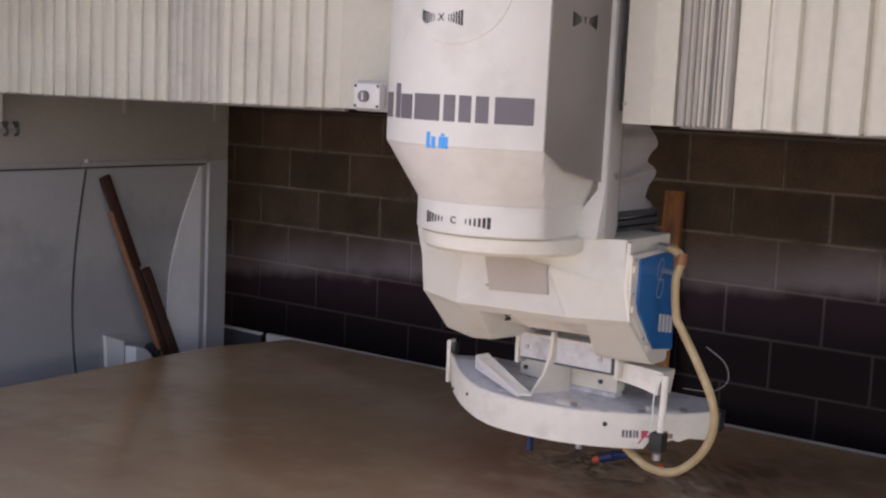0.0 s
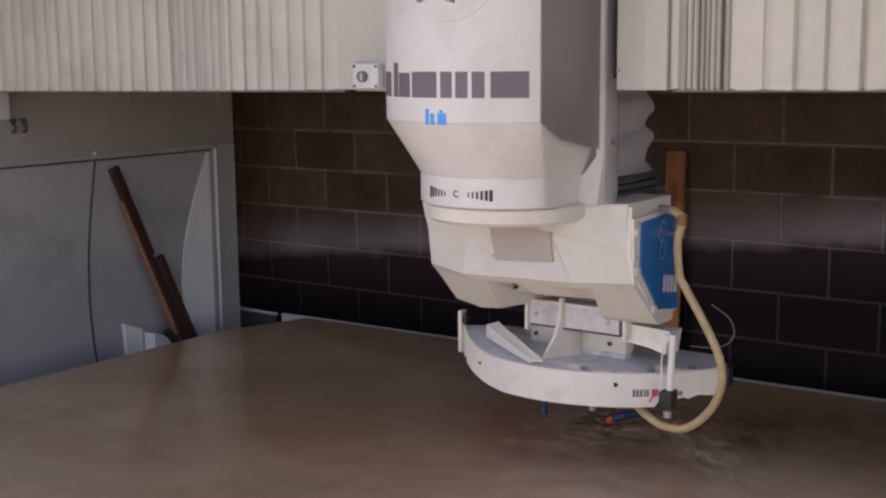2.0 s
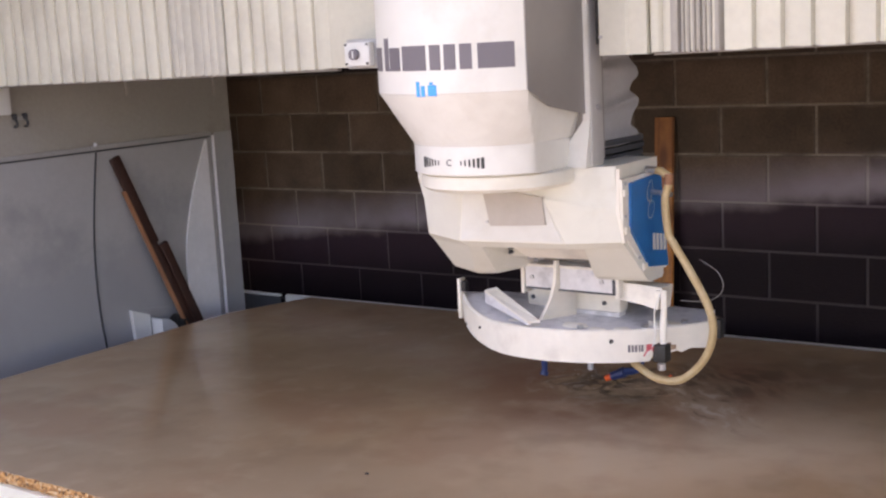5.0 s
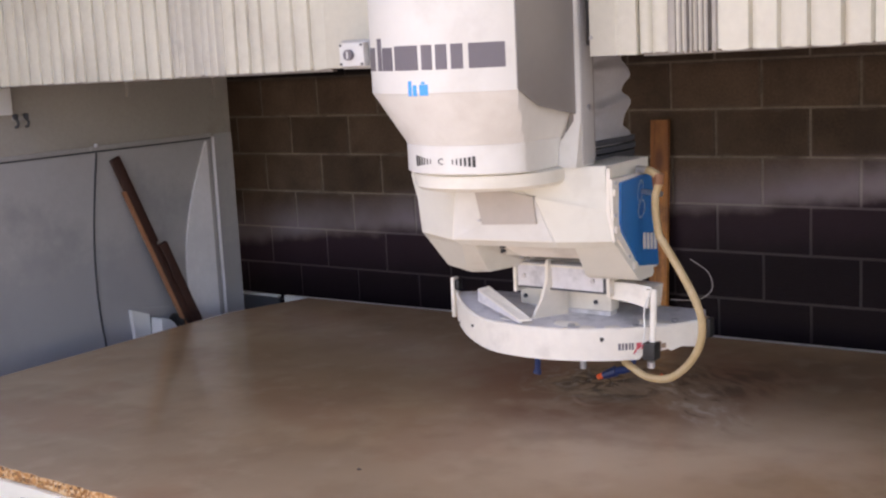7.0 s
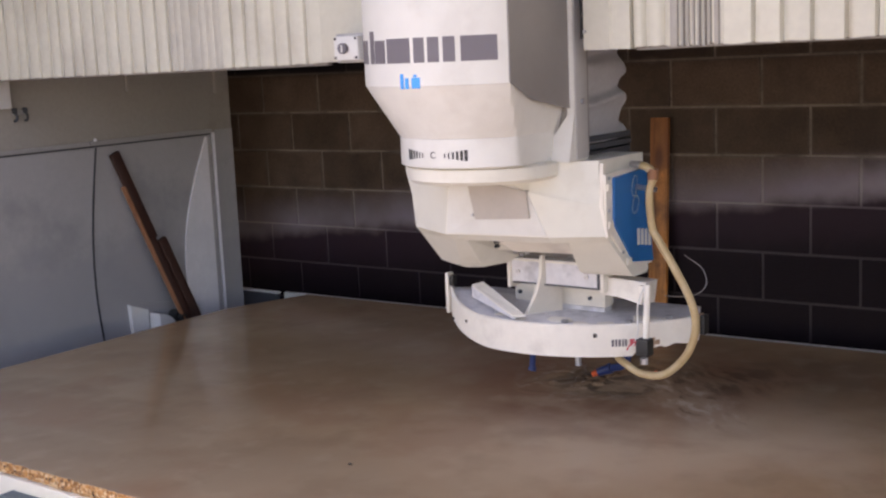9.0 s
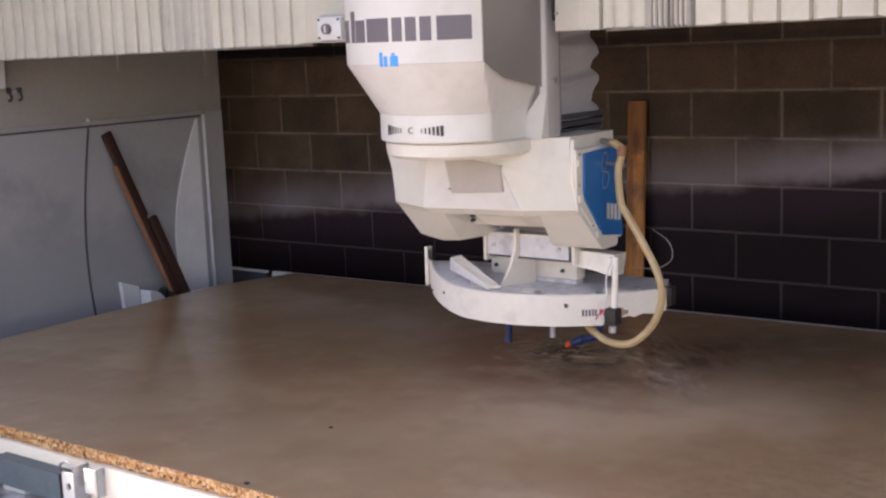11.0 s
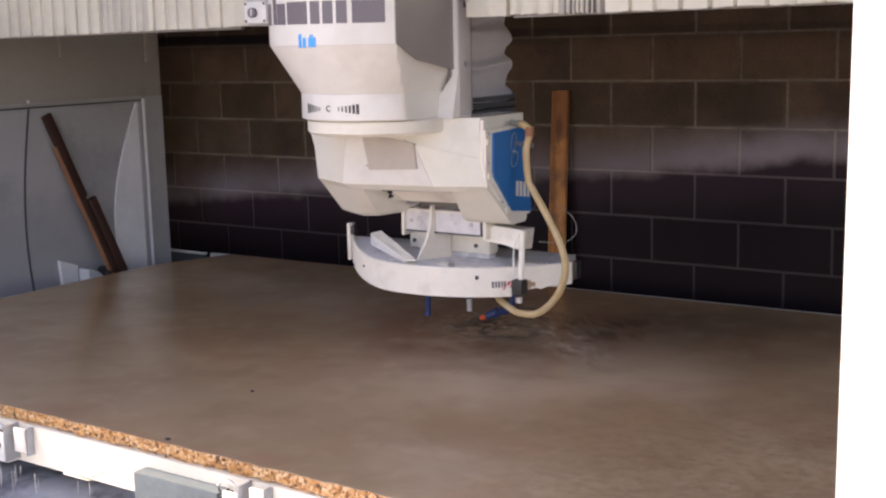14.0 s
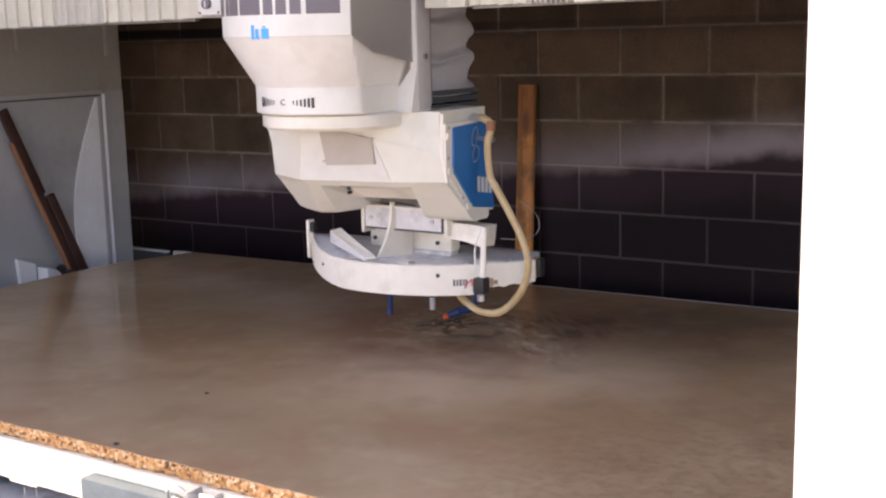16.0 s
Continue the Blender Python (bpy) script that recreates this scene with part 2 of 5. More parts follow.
def splashed(m, wet, lime, climb=-0.105):
    """Wet dark foot and a pale lime splash above it, as the spray of the blade has left them: the line climbs to the right."""
    n, l = m.node_tree.nodes, m.node_tree.links
    b = n["Principled BSDF"]
    base = b.inputs["Base Color"].links[0].from_socket
    geo = n.new("ShaderNodeNewGeometry")
    xyz = n.new("ShaderNodeSeparateXYZ")
    l.new(geo.outputs["Position"], xyz.inputs[0])
    no = n.new("ShaderNodeTexNoise")
    no.inputs["Scale"].default_value, no.inputs["Detail"].default_value = 2.6, 5
    l.new(geo.outputs["Position"], no.inputs["Vector"])

    def mad(x, k, c):
        q = n.new("ShaderNodeMath")
        q.operation = "MULTIPLY_ADD"
        l.new(x, q.inputs[0])
        q.inputs[1].default_value = k
        if isinstance(c, float):
            q.inputs[2].default_value = c
        else:
            l.new(c, q.inputs[2])
        return q.outputs[0]

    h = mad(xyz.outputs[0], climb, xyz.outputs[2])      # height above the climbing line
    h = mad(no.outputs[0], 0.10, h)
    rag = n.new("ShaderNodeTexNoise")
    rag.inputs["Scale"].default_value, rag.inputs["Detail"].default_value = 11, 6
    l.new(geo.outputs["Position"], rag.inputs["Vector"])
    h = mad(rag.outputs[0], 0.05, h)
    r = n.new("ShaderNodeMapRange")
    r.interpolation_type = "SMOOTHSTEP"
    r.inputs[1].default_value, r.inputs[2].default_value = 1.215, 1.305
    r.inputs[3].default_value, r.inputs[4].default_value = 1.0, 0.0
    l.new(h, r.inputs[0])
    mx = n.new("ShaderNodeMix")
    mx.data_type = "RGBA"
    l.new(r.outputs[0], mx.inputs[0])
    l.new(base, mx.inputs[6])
    foot_tone = n.new("ShaderNodeMix")                # darkest at the foot, lighter just under the line
    foot_tone.data_type = "RGBA"
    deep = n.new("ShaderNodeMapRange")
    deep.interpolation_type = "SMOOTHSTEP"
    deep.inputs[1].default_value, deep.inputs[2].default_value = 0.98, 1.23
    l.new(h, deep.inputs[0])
    l.new(deep.outputs[0], foot_tone.inputs[0])
    foot_tone.inputs[6].default_value = (*[1.05 * c for c in wet], 1)
    foot_tone.inputs[7].default_value = (*[3.0 * c for c in wet], 1)
    l.new(foot_tone.outputs[2], mx.inputs[7])
    base = mx.outputs[2]
    rough = n.new("ShaderNodeMapRange")
    rough.inputs[3].default_value, rough.inputs[4].default_value = 0.85, 0.5
    l.new(r.outputs[0], rough.inputs[0])
    l.new(rough.outputs[0], b.inputs["Roughness"])
    up = n.new("ShaderNodeMapRange")
    up.interpolation_type = "SMOOTHSTEP"
    up.inputs[1].default_value, up.inputs[2].default_value = 1.215, 1.305
    l.new(h, up.inputs[0])
    down = n.new("ShaderNodeMapRange")
    down.interpolation_type = "SMOOTHSTEP"
    down.inputs[1].default_value, down.inputs[2].default_value = 1.29, 1.50
    down.inputs[3].default_value, down.inputs[4].default_value = 1.0, 0.0
    l.new(mad(xyz.outputs[0], 0.018, h), down.inputs[0])     # the upper fringe climbs less than the line
    patch = n.new("ShaderNodeMapRange")
    patch.inputs[1].default_value, patch.inputs[2].default_value = 0.38, 0.62
    patch.inputs[3].default_value, patch.inputs[4].default_value = 0.45, 1.0
    big = n.new("ShaderNodeTexNoise")
    big.inputs["Scale"].default_value, big.inputs["Detail"].default_value = 1.7, 4
    l.new(geo.outputs["Position"], big.inputs["Vector"])
    l.new(big.outputs[0], patch.inputs[0])
    k1 = n.new("ShaderNodeMath")
    k1.operation = "MULTIPLY"
    l.new(up.outputs[0], k1.inputs[0])
    l.new(down.outputs[0], k1.inputs[1])
    k2 = n.new("ShaderNodeMath")
    k2.operation = "MULTIPLY"
    reach = n.new("ShaderNodeMapRange")          # the cloud of lime thins out away from the cutter
    reach.interpolation_type = "SMOOTHSTEP"
    reach.inputs[1].default_value, reach.inputs[2].default_value = -0.15, 0.45
    reach.inputs[3].default_value = 0.85
    l.new(xyz.outputs[0], reach.inputs[0])
    k3 = n.new("ShaderNodeMath")
    k3.operation = "MULTIPLY"
    l.new(k1.outputs[0], k3.inputs[0])
    l.new(reach.outputs[0], k3.inputs[1])
    l.new(k3.outputs[0], k2.inputs[0])
    l.new(patch.outputs[0], k2.inputs[1])
    mx = n.new("ShaderNodeMix")
    mx.data_type = "RGBA"
    l.new(k2.outputs[0], mx.inputs[0])
    l.new(base, mx.inputs[6])
    mx.inputs[7].default_value = (*lime, 1)
    thick = n.new("ShaderNodeMapRange")
    thick.interpolation_type = "SMOOTHSTEP"
    thick.inputs[1].default_value, thick.inputs[2].default_value = 2.0, 2.8
    thick.inputs[4].default_value = 0.6
    l.new(xyz.outputs[0], thick.inputs[0])
    k4 = n.new("ShaderNodeMath")
    k4.operation = "MULTIPLY"
    l.new(k1.outputs[0], k4.inputs[0])
    l.new(thick.outputs[0], k4.inputs[1])
    crust = n.new("ShaderNodeMix")
    crust.data_type = "RGBA"
    l.new(k4.outputs[0], crust.inputs[0])
    l.new(mx.outputs[2], crust.inputs[6])
    crust.inputs[7].default_value = (*[1.7 * c for c in lime], 1)
    mx = crust
    # bed joint and bridge shade painted as one dark band under the upper courses, sharp above and ragged below
    shade_low = n.new("ShaderNodeMapRange")
    shade_low.interpolation_type = "SMOOTHSTEP"
    shade_low.inputs[1].default_value, shade_low.inputs[2].default_value = 1.99, 2.05
    l.new(mad(no.outputs[0], 0.05, xyz.outputs[2]), shade_low.inputs[0])
    shade_high = n.new("ShaderNodeMapRange")
    shade_high.inputs[1].default_value, shade_high.inputs[2].default_value = 2.050, 2.062
    shade_high.inputs[3].default_value, shade_high.inputs[4].default_value = 0.93, 0.0
    l.new(xyz.outputs[2], shade_high.inputs[0])
    end = n.new("ShaderNodeMapRange")            # the painted band fades beyond the head
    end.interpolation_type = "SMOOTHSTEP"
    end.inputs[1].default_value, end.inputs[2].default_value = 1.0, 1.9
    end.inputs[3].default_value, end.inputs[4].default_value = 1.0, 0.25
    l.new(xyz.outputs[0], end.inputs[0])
    shade_fade = n.new("ShaderNodeMath")
    shade_fade.operation = "MULTIPLY"
    l.new(shade_high.outputs[0], shade_fade.inputs[0])
    l.new(end.outputs[0], shade_fade.inputs[1])
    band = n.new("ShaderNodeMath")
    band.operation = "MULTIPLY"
    l.new(shade_low.outputs[0], band.inputs[0])
    l.new(shade_fade.outputs[0], band.inputs[1])
    shade_mix = n.new("ShaderNodeMix")
    shade_mix.data_type = "RGBA"
    l.new(band.outputs[0], shade_mix.inputs[0])
    l.new(mx.outputs[2], shade_mix.inputs[6])
    shade_mix.inputs[7].default_value = (0.012, 0.010, 0.014, 1)
    l.new(shade_mix.outputs[2], b.inputs["Base Color"])


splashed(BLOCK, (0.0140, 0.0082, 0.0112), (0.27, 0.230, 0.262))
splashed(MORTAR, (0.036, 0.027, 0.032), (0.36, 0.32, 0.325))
# brown stain deepened to stand for the bridge's shadow on the side wall
PLASTER = material("stained_shaded_render", (0.38, 0.355, 0.32), 0.75, var=0.10, scale=2, fine=70, bump=0.15, stain=(0.21, 0.168, 0.122), stain_amount=0.75, stain_scale=1.6)
DOOR = material("blue_grey_sheet", (0.40, 0.395, 0.40), 0.4, var=0.06, scale=2.5, fine=40, bump=0.05, stain=(0.23, 0.235, 0.255), stain_amount=0.5, stain_scale=2.6)
DOOR_PALE = material("pale_grey_sheet", (0.80, 0.80, 0.84), 0.4, var=0.06, scale=2.5, fine=40, bump=0.05, stain=(0.62, 0.63, 0.68), stain_amount=0.4, stain_scale=3)


def stained_foot(m, height, colour):
    """A cloudy dark splash stain up the foot of a sheet, with a ragged upper edge."""
    n, l = m.node_tree.nodes, m.node_tree.links
    b = n["Principled BSDF"]
    base = b.inputs["Base Color"].links[0].from_socket
    geo = n.new("ShaderNodeNewGeometry")
    xyz = n.new("ShaderNodeSeparateXYZ")
    l.new(geo.outputs["Position"], xyz.inputs[0])
    no = n.new("ShaderNodeTexNoise")
    no.inputs["Scale"].default_value, no.inputs["Detail"].default_value = 4.5, 6
    l.new(geo.outputs["Position"], no.inputs["Vector"])
    h = n.new("ShaderNodeMath")
    h.operation = "MULTIPLY_ADD"
    l.new(no.outputs[0], h.inputs[0])
    h.inputs[1].default_value = 0.45
    l.new(xyz.outputs[2], h.inputs[2])
    r = n.new("ShaderNodeMapRange")
    r.inputs[1].default_value, r.inputs[2].default_value = height + 0.18, height + 0.27
    r.inputs[3].default_value, r.inputs[4].default_value = 0.75, 0.0
    l.new(h.outputs[0], r.inputs[0])
    mx = n.new("ShaderNodeMix")
    mx.data_type = "RGBA"
    l.new(r.outputs[0], mx.inputs[0])
    l.new(base, mx.inputs[6])
    mx.inputs[7].default_value = (*colour, 1)
    l.new(mx.outputs[2], b.inputs["Base Color"])


stained_foot(DOOR, 1.24, (0.325, 0.325, 0.345))
TRIM = material("dull_metal_trim", (0.46, 0.45, 0.45), 0.45, metal=0.3, var=0.1, scale=9, fine=60, bump=0.05)
SEAM = material("dark_seam", (0.06, 0.065, 0.075), 0.6, var=0.1, scale=12, bump=0.05)
PLASTIC = material("white_plastic", (0.74, 0.74, 0.73), 0.4, var=0.04, scale=6, bump=0.03, stain=(0.5, 0.48, 0.45), stain_amount=0.3)
CONCRETE = material("yard_concrete", (0.20, 0.188, 0.172), 0.8, var=0.14, scale=1.5, fine=40, bump=0.3, dist=0.004, stain=(0.13, 0.124, 0.112), stain_amount=0.6, stain_scale=0.8)
CEIL = material("ceiling_sheet", (0.30, 0.29, 0.27), 0.7, var=0.08, scale=2, fine=30, bump=0.1)
TRAY = material("wet_tray_sheet", (0.62, 0.62, 0.66), 0.22, var=0.2, scale=7, fine=30, bump=0.25, stain=(0.16, 0.16, 0.19), stain_amount=0.8, stain_scale=4.5)
TUBE = material("blue_grey_tube_paint", (0.10, 0.135, 0.15), 0.5, var=0.18, scale=10, fine=70, bump=0.08, stain=(0.13, 0.15, 0.16), stain_amount=0.5, stain_scale=12, spec=0.3)
WATER = material("splashing_water", (0.78, 0.73, 0.66), 0.3, var=0.1, scale=20, bump=0.05, spec=0.6)
CHIP = material("dark_stone_chip", (0.03, 0.025, 0.022), 0.6, var=0.2, scale=60, bump=0.2)


def slab_material():
    """Wet slab under a thin film of grey-brown slurry that swirls round the tool: mottling, washed arcs, still film far off."""
    m = material("wet_slurry_slab", (0.46, 0.30, 0.178), 0.2, var=0.10, scale=1.4, fine=7, bump=0.0, stain=(0.60, 0.45, 0.30), stain_amount=0.75, stain_scale=1.1, spec=0.5, stain_edge=(0.36, 0.74), stain_detail=3)
    n, l = m.node_tree.nodes, m.node_tree.links
    b = n["Principled BSDF"]
    geo = n.new("ShaderNodeNewGeometry")
    place = geo.outputs["Position"]

    def put(x, socket):
        if isinstance(x, (int, float)):
            socket.default_value = x
        else:
            l.new(x, socket)

    def calc(op, x, y=0.0, z=0.0):
        q = n.new("ShaderNodeMath")
        q.operation = op
        for v, socket in zip((x, y, z), q.inputs):
            put(v, socket)
        return q.outputs[0]

    def span(x, a, c, lo, hi, smooth=True):
        q = n.new("ShaderNodeMapRange")
        if smooth:
            q.interpolation_type = "SMOOTHSTEP"
        for v, socket in zip((x, a, c, lo, hi), q.inputs):
            put(v, socket)
        return q.outputs[0]

    def cloud(vector, scale, detail=4):
        q = n.new("ShaderNodeTexNoise")
        q.inputs["Scale"].default_value, q.inputs["Detail"].default_value = scale, detail
        l.new(vector, q.inputs["Vector"])
        return q.outputs[0]

    def blend(amount, under, over):
        q = n.new("ShaderNodeMix")
        q.data_type = "RGBA"
        put(amount, q.inputs[0])
        l.new(under, q.inputs[6])
        q.inputs[7].default_value = (*over, 1)
        return q.outputs[2]

    def off(to):
        q = n.new("ShaderNodeVectorMath")
        q.operation = "DISTANCE"
        l.new(place, q.inputs[0])
        q.inputs[1].default_value = to
        return q.outputs["Value"]

    xyz = n.new("ShaderNodeSeparateXYZ")
    l.new(place, xyz.inputs[0])
    px, py = xyz.outputs[0], xyz.outputs[1]
    cut = (2.12, -1.15, TOP)                    # where the water strikes the slab
    far = off(cut)
    warp = cloud(place, 2.6, 5)
    r = calc("MULTIPLY_ADD", warp, 0.45, calc("ADD", far, -0.22))
    turn = calc("ARCTAN2", calc("SUBTRACT", py, cut[1]), calc("SUBTRACT", px, cut[0]))
    ring = n.new("ShaderNodeCombineXYZ")        # long in the round, short across: the water turns about the tool
    l.new(calc("MULTIPLY", r, 15.0), ring.inputs[0])
    l.new(calc("MULTIPLY", calc("COSINE", turn), 1.5), ring.inputs[1])
    l.new(calc("MULTIPLY", calc("SINE", turn), 1.5), ring.inputs[2])
    arcs = cloud(ring.outputs[0], 1.0, 5)
    fine = cloud(place, 16, 5)
    out = b.inputs["Base Color"].links[0].from_socket
    # broad darker drifts at the back, wall's reflection painted in; paler before the tool
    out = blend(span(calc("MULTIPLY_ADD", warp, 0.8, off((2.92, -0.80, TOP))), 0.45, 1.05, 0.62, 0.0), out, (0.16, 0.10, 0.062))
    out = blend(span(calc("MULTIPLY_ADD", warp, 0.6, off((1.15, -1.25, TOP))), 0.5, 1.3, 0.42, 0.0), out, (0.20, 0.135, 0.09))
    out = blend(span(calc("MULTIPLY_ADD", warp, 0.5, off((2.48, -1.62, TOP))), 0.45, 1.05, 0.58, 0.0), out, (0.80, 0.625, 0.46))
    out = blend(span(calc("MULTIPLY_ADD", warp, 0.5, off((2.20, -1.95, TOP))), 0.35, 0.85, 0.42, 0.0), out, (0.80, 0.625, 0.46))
    # greyer, thicker slurry settled along the front
    out = blend(span(calc("MULTIPLY_ADD", warp, 0.5, py), -2.45, -1.35, 0.78, 0.0), out, (0.355, 0.283, 0.207))
    # patchy sediment
    out = blend(span(cloud(place, 4.3, 7), 0.45, 0.72, 0.0, 0.26), out, (0.215, 0.135, 0.082))
    moved_place = n.new("ShaderNodeVectorMath")
    moved_place.operation = "ADD"
    l.new(place, moved_place.inputs[0])
    moved_place.inputs[1].default_value = (7.3, 2.1, 0.0)
    out = blend(span(cloud(moved_place.outputs[0], 2.1, 6), 0.50, 0.66, 0.0, 0.30), out, (0.33, 0.165, 0.10))
    out = blend(span(cloud(moved_place.outputs[0], 9.0, 6), 0.50, 0.74, 0.0, 0.16), out, (0.62, 0.50, 0.37))
    # reddish stone where the stream has washed the slurry thin, in a broken ring
    red = calc("MULTIPLY", span(r, 0.16, 0.34, 0.0, 1.0), span(r, 0.40, 0.78, 1.0, 0.0))
    out = blend(calc("MULTIPLY", red, span(warp, 0.38, 0.56, 0.12, 0.62)), out, (0.29, 0.125, 0.075))
    # clear dark water close to the tool, in streaks
    core = calc("MULTIPLY", span(r, 0.08, 0.30, 0.85, 0.0), span(arcs, 0.40, 0.56, 0.10, 1.0))
    out = blend(core, out, (0.050, 0.033, 0.021))
    # pale lines of foam drawn round with the water
    line = calc("MULTIPLY", span(arcs, 0.50, 0.56, 0.0, 1.0), span(arcs, 0.57, 0.64, 1.0, 0.0))
    foam = calc("MULTIPLY", calc("MULTIPLY", line, span(fine, 0.40, 0.58, 0.1, 1.0)), calc("MULTIPLY", span(r, 0.06, 0.2, 0.2, 1.0), span(r, 0.15, 0.45, 0.30, 0.0)))
    out = blend(foam, out, (0.74, 0.65, 0.55))
    # the nozzle's stream: a pale tongue running off to the side, with drawn-out foam
    along = calc("ADD", calc("MULTIPLY", calc("SUBTRACT", px, 2.16), 0.83), calc("MULTIPLY", calc("SUBTRACT", py, -1.06), -0.557))
    across = calc("ADD", calc("MULTIPLY", calc("SUBTRACT", px, 2.16), 0.557), calc("MULTIPLY", calc("SUBTRACT", py, -1.06), 0.83))
    across = calc("MULTIPLY_ADD", calc("SUBTRACT", warp, 0.5), 0.35, across)
    tongue = calc("MULTIPLY", calc("MULTIPLY", span(along, -0.02, 0.10, 0.0, 1.0), span(along, 0.42, 0.80, 1.0, 0.0)), span(calc("ABSOLUTE", across), 0.03, 0.16, 1.0, 0.0))
    out = blend(calc("MULTIPLY", tongue, 0.55), out, (0.74, 0.57, 0.42))
    pull = n.new("ShaderNodeCombineXYZ")
    l.new(calc("MULTIPLY", along, 7.0), pull.inputs[0])
    l.new(calc("MULTIPLY", across, 20.0), pull.inputs[1])
    threads = cloud(pull.outputs[0], 1.0, 5)
    out = blend(calc("MULTIPLY", tongue, span(threads, 0.50, 0.68, 0.0, 0.80)), out, (0.86, 0.74, 0.61))
    out = blend(calc("MULTIPLY", tongue, span(threads, 0.34, 0.44, 0.6, 0.0)), out, (0.16, 0.10, 0.065))
    # mottled grain of the stone where the film runs thin towards the front
    thin = span(off((3.75, -2.45, TOP)), 0.45, 1.15, 0.22, 0.0)
    out = blend(calc("MULTIPLY", span(cloud(place, 27, 6), 0.42, 0.66, 0.0, 1.0), thin), out, (0.15, 0.12, 0.078))
    pale = span(off((3.75, -2.45, TOP)), 0.35, 0.95, 0.18, 0.0)
    out = blend(calc("MULTIPLY", span(cloud(place, 22, 6), 0.52, 0.68, 0.0, 1.0), pale), out, (0.62, 0.53, 0.41))
    # darker run of clear water thrown off behind the nozzle
    run = calc("MULTIPLY_ADD", warp, 0.3, off((2.50, -0.98, TOP)))
    out = blend(calc("MULTIPLY", span(run, 0.20, 0.48, 0.55, 0.0), span(threads, 0.36, 0.60, 1.0, 0.15)), out, (0.075, 0.046, 0.028))
    tone = n.new("ShaderNodeVectorMath")
    tone.operation = "MULTIPLY"
    l.new(out, tone.inputs[0])
    tone.inputs[1].default_value = (1.03, 0.98, 0.935)
    l.new(tone.outputs[0], b.inputs["Base Color"])
    # still, mirror-like film on the quiet side; churned and rougher where the water runs
    gloss = calc("ADD", span(px, 0.7, 2.1, 0.045, 0.155), span(far, 0.15, 0.7, 0.10, 0.0))
    gloss = calc("ADD", gloss, span(py, -2.55, -1.75, 0.10, 0.0))
    l.new(calc("MULTIPLY_ADD", calc("SUBTRACT", warp, 0.5), 0.10, gloss), b.inputs["Roughness"])
    # relief: churned water near the tool, long low rings farther out, faint unevenness everywhere
    churn = calc("MULTIPLY", fine, span(far, 0.05, 0.50, 2.4, 0.0))
    rings = calc("MULTIPLY", arcs, span(far, 0.20, 1.10, 1.1, 0.0))
    lump = calc("MULTIPLY", cloud(place, 2.2, 1), 0.8)
    bp = n.new("ShaderNodeBump")
    bp.inputs["Strength"].default_value, bp.inputs["Distance"].default_value = 0.35, 0.0022
    l.new(calc("ADD", calc("ADD", churn, rings), lump), bp.inputs["Height"])
    l.new(bp.outputs[0], b.inputs["Normal"])
    return m


SLAB = slab_material()


def granite_material():
    """Raw broken slab edge: orange grains, black specks, pale quartz."""
    m = bpy.data.materials.new("broken_granite")
    m.use_nodes = True
    n, l = m.node_tree.nodes, m.node_tree.links
    b = n["Principled BSDF"]
    geo = n.new("ShaderNodeNewGeometry")
    v = n.new("ShaderNodeTexVoronoi")
    v.inputs["Scale"].default_value = 120
    l.new(geo.outputs["Position"], v.inputs["Vector"])
    sep = n.new("ShaderNodeSeparateColor")
    l.new(v.outputs["Color"], sep.inputs[0])
    r = n.new("ShaderNodeValToRGB")
    e = r.color_ramp.elements
    e[0].position, e[0].color = 0.0, (0.03, 0.02, 0.015, 1)
    e[1].position, e[1].color = 0.13, (0.27, 0.115, 0.035, 1)
    for p, c in ((0.40, (0.50, 0.235, 0.078, 1)), (0.70, (0.58, 0.31, 0.12, 1)), (0.95, (0.66, 0.47, 0.28, 1))):
        x = e.new(p)
        x.color = c
    l.new(sep.outputs[0], r.inputs[0])
    l.new(r.outputs[0], b.inputs["Base Color"])
    b.inputs["Roughness"].default_value = 0.6
    bp = n.new("ShaderNodeBump")
    bp.inputs["Strength"].default_value, bp.inputs["Distance"].default_value = 0.6, 0.004
    l.new(v.outputs["Distance"], bp.inputs["Height"])
    l.new(bp.outputs[0], b.inputs["Normal"])
    return m


GRANITE = granite_material()


# ---- mesh helpers ----
def mesh_of(name, bm, mat, smooth=None):
    bmesh.ops.recalc_face_normals(bm, faces=bm.faces)
    me = bpy.data.meshes.new(name)
    bm.to_mesh(me)
    bm.free()
    me.materials.append(mat)
    if smooth:
        for p in me.polygons:
            p.use_smooth = True
        me.set_sharp_from_angle(angle=radians(smooth))
    return me


LEVELLED = {}       # things whose heights are noted from the machine's own datum, with a common front point or None


def level(p, ref):
    """The machine's datum falls towards the front; bring a point noted from it to the level floor, as seen at ref."""
    x, y, z = ref
    return Vector((p[0] + 0.0044 * x - 0.0404 * y - 0.0053 * z + 0.0077,
                   p[1] - 0.0166 * x + 0.0158 * y + 0.0828 * z - 0.1078,
                   0.9694 * p[2] + 0.0111 * x - 0.0819 * y + 0.0293))


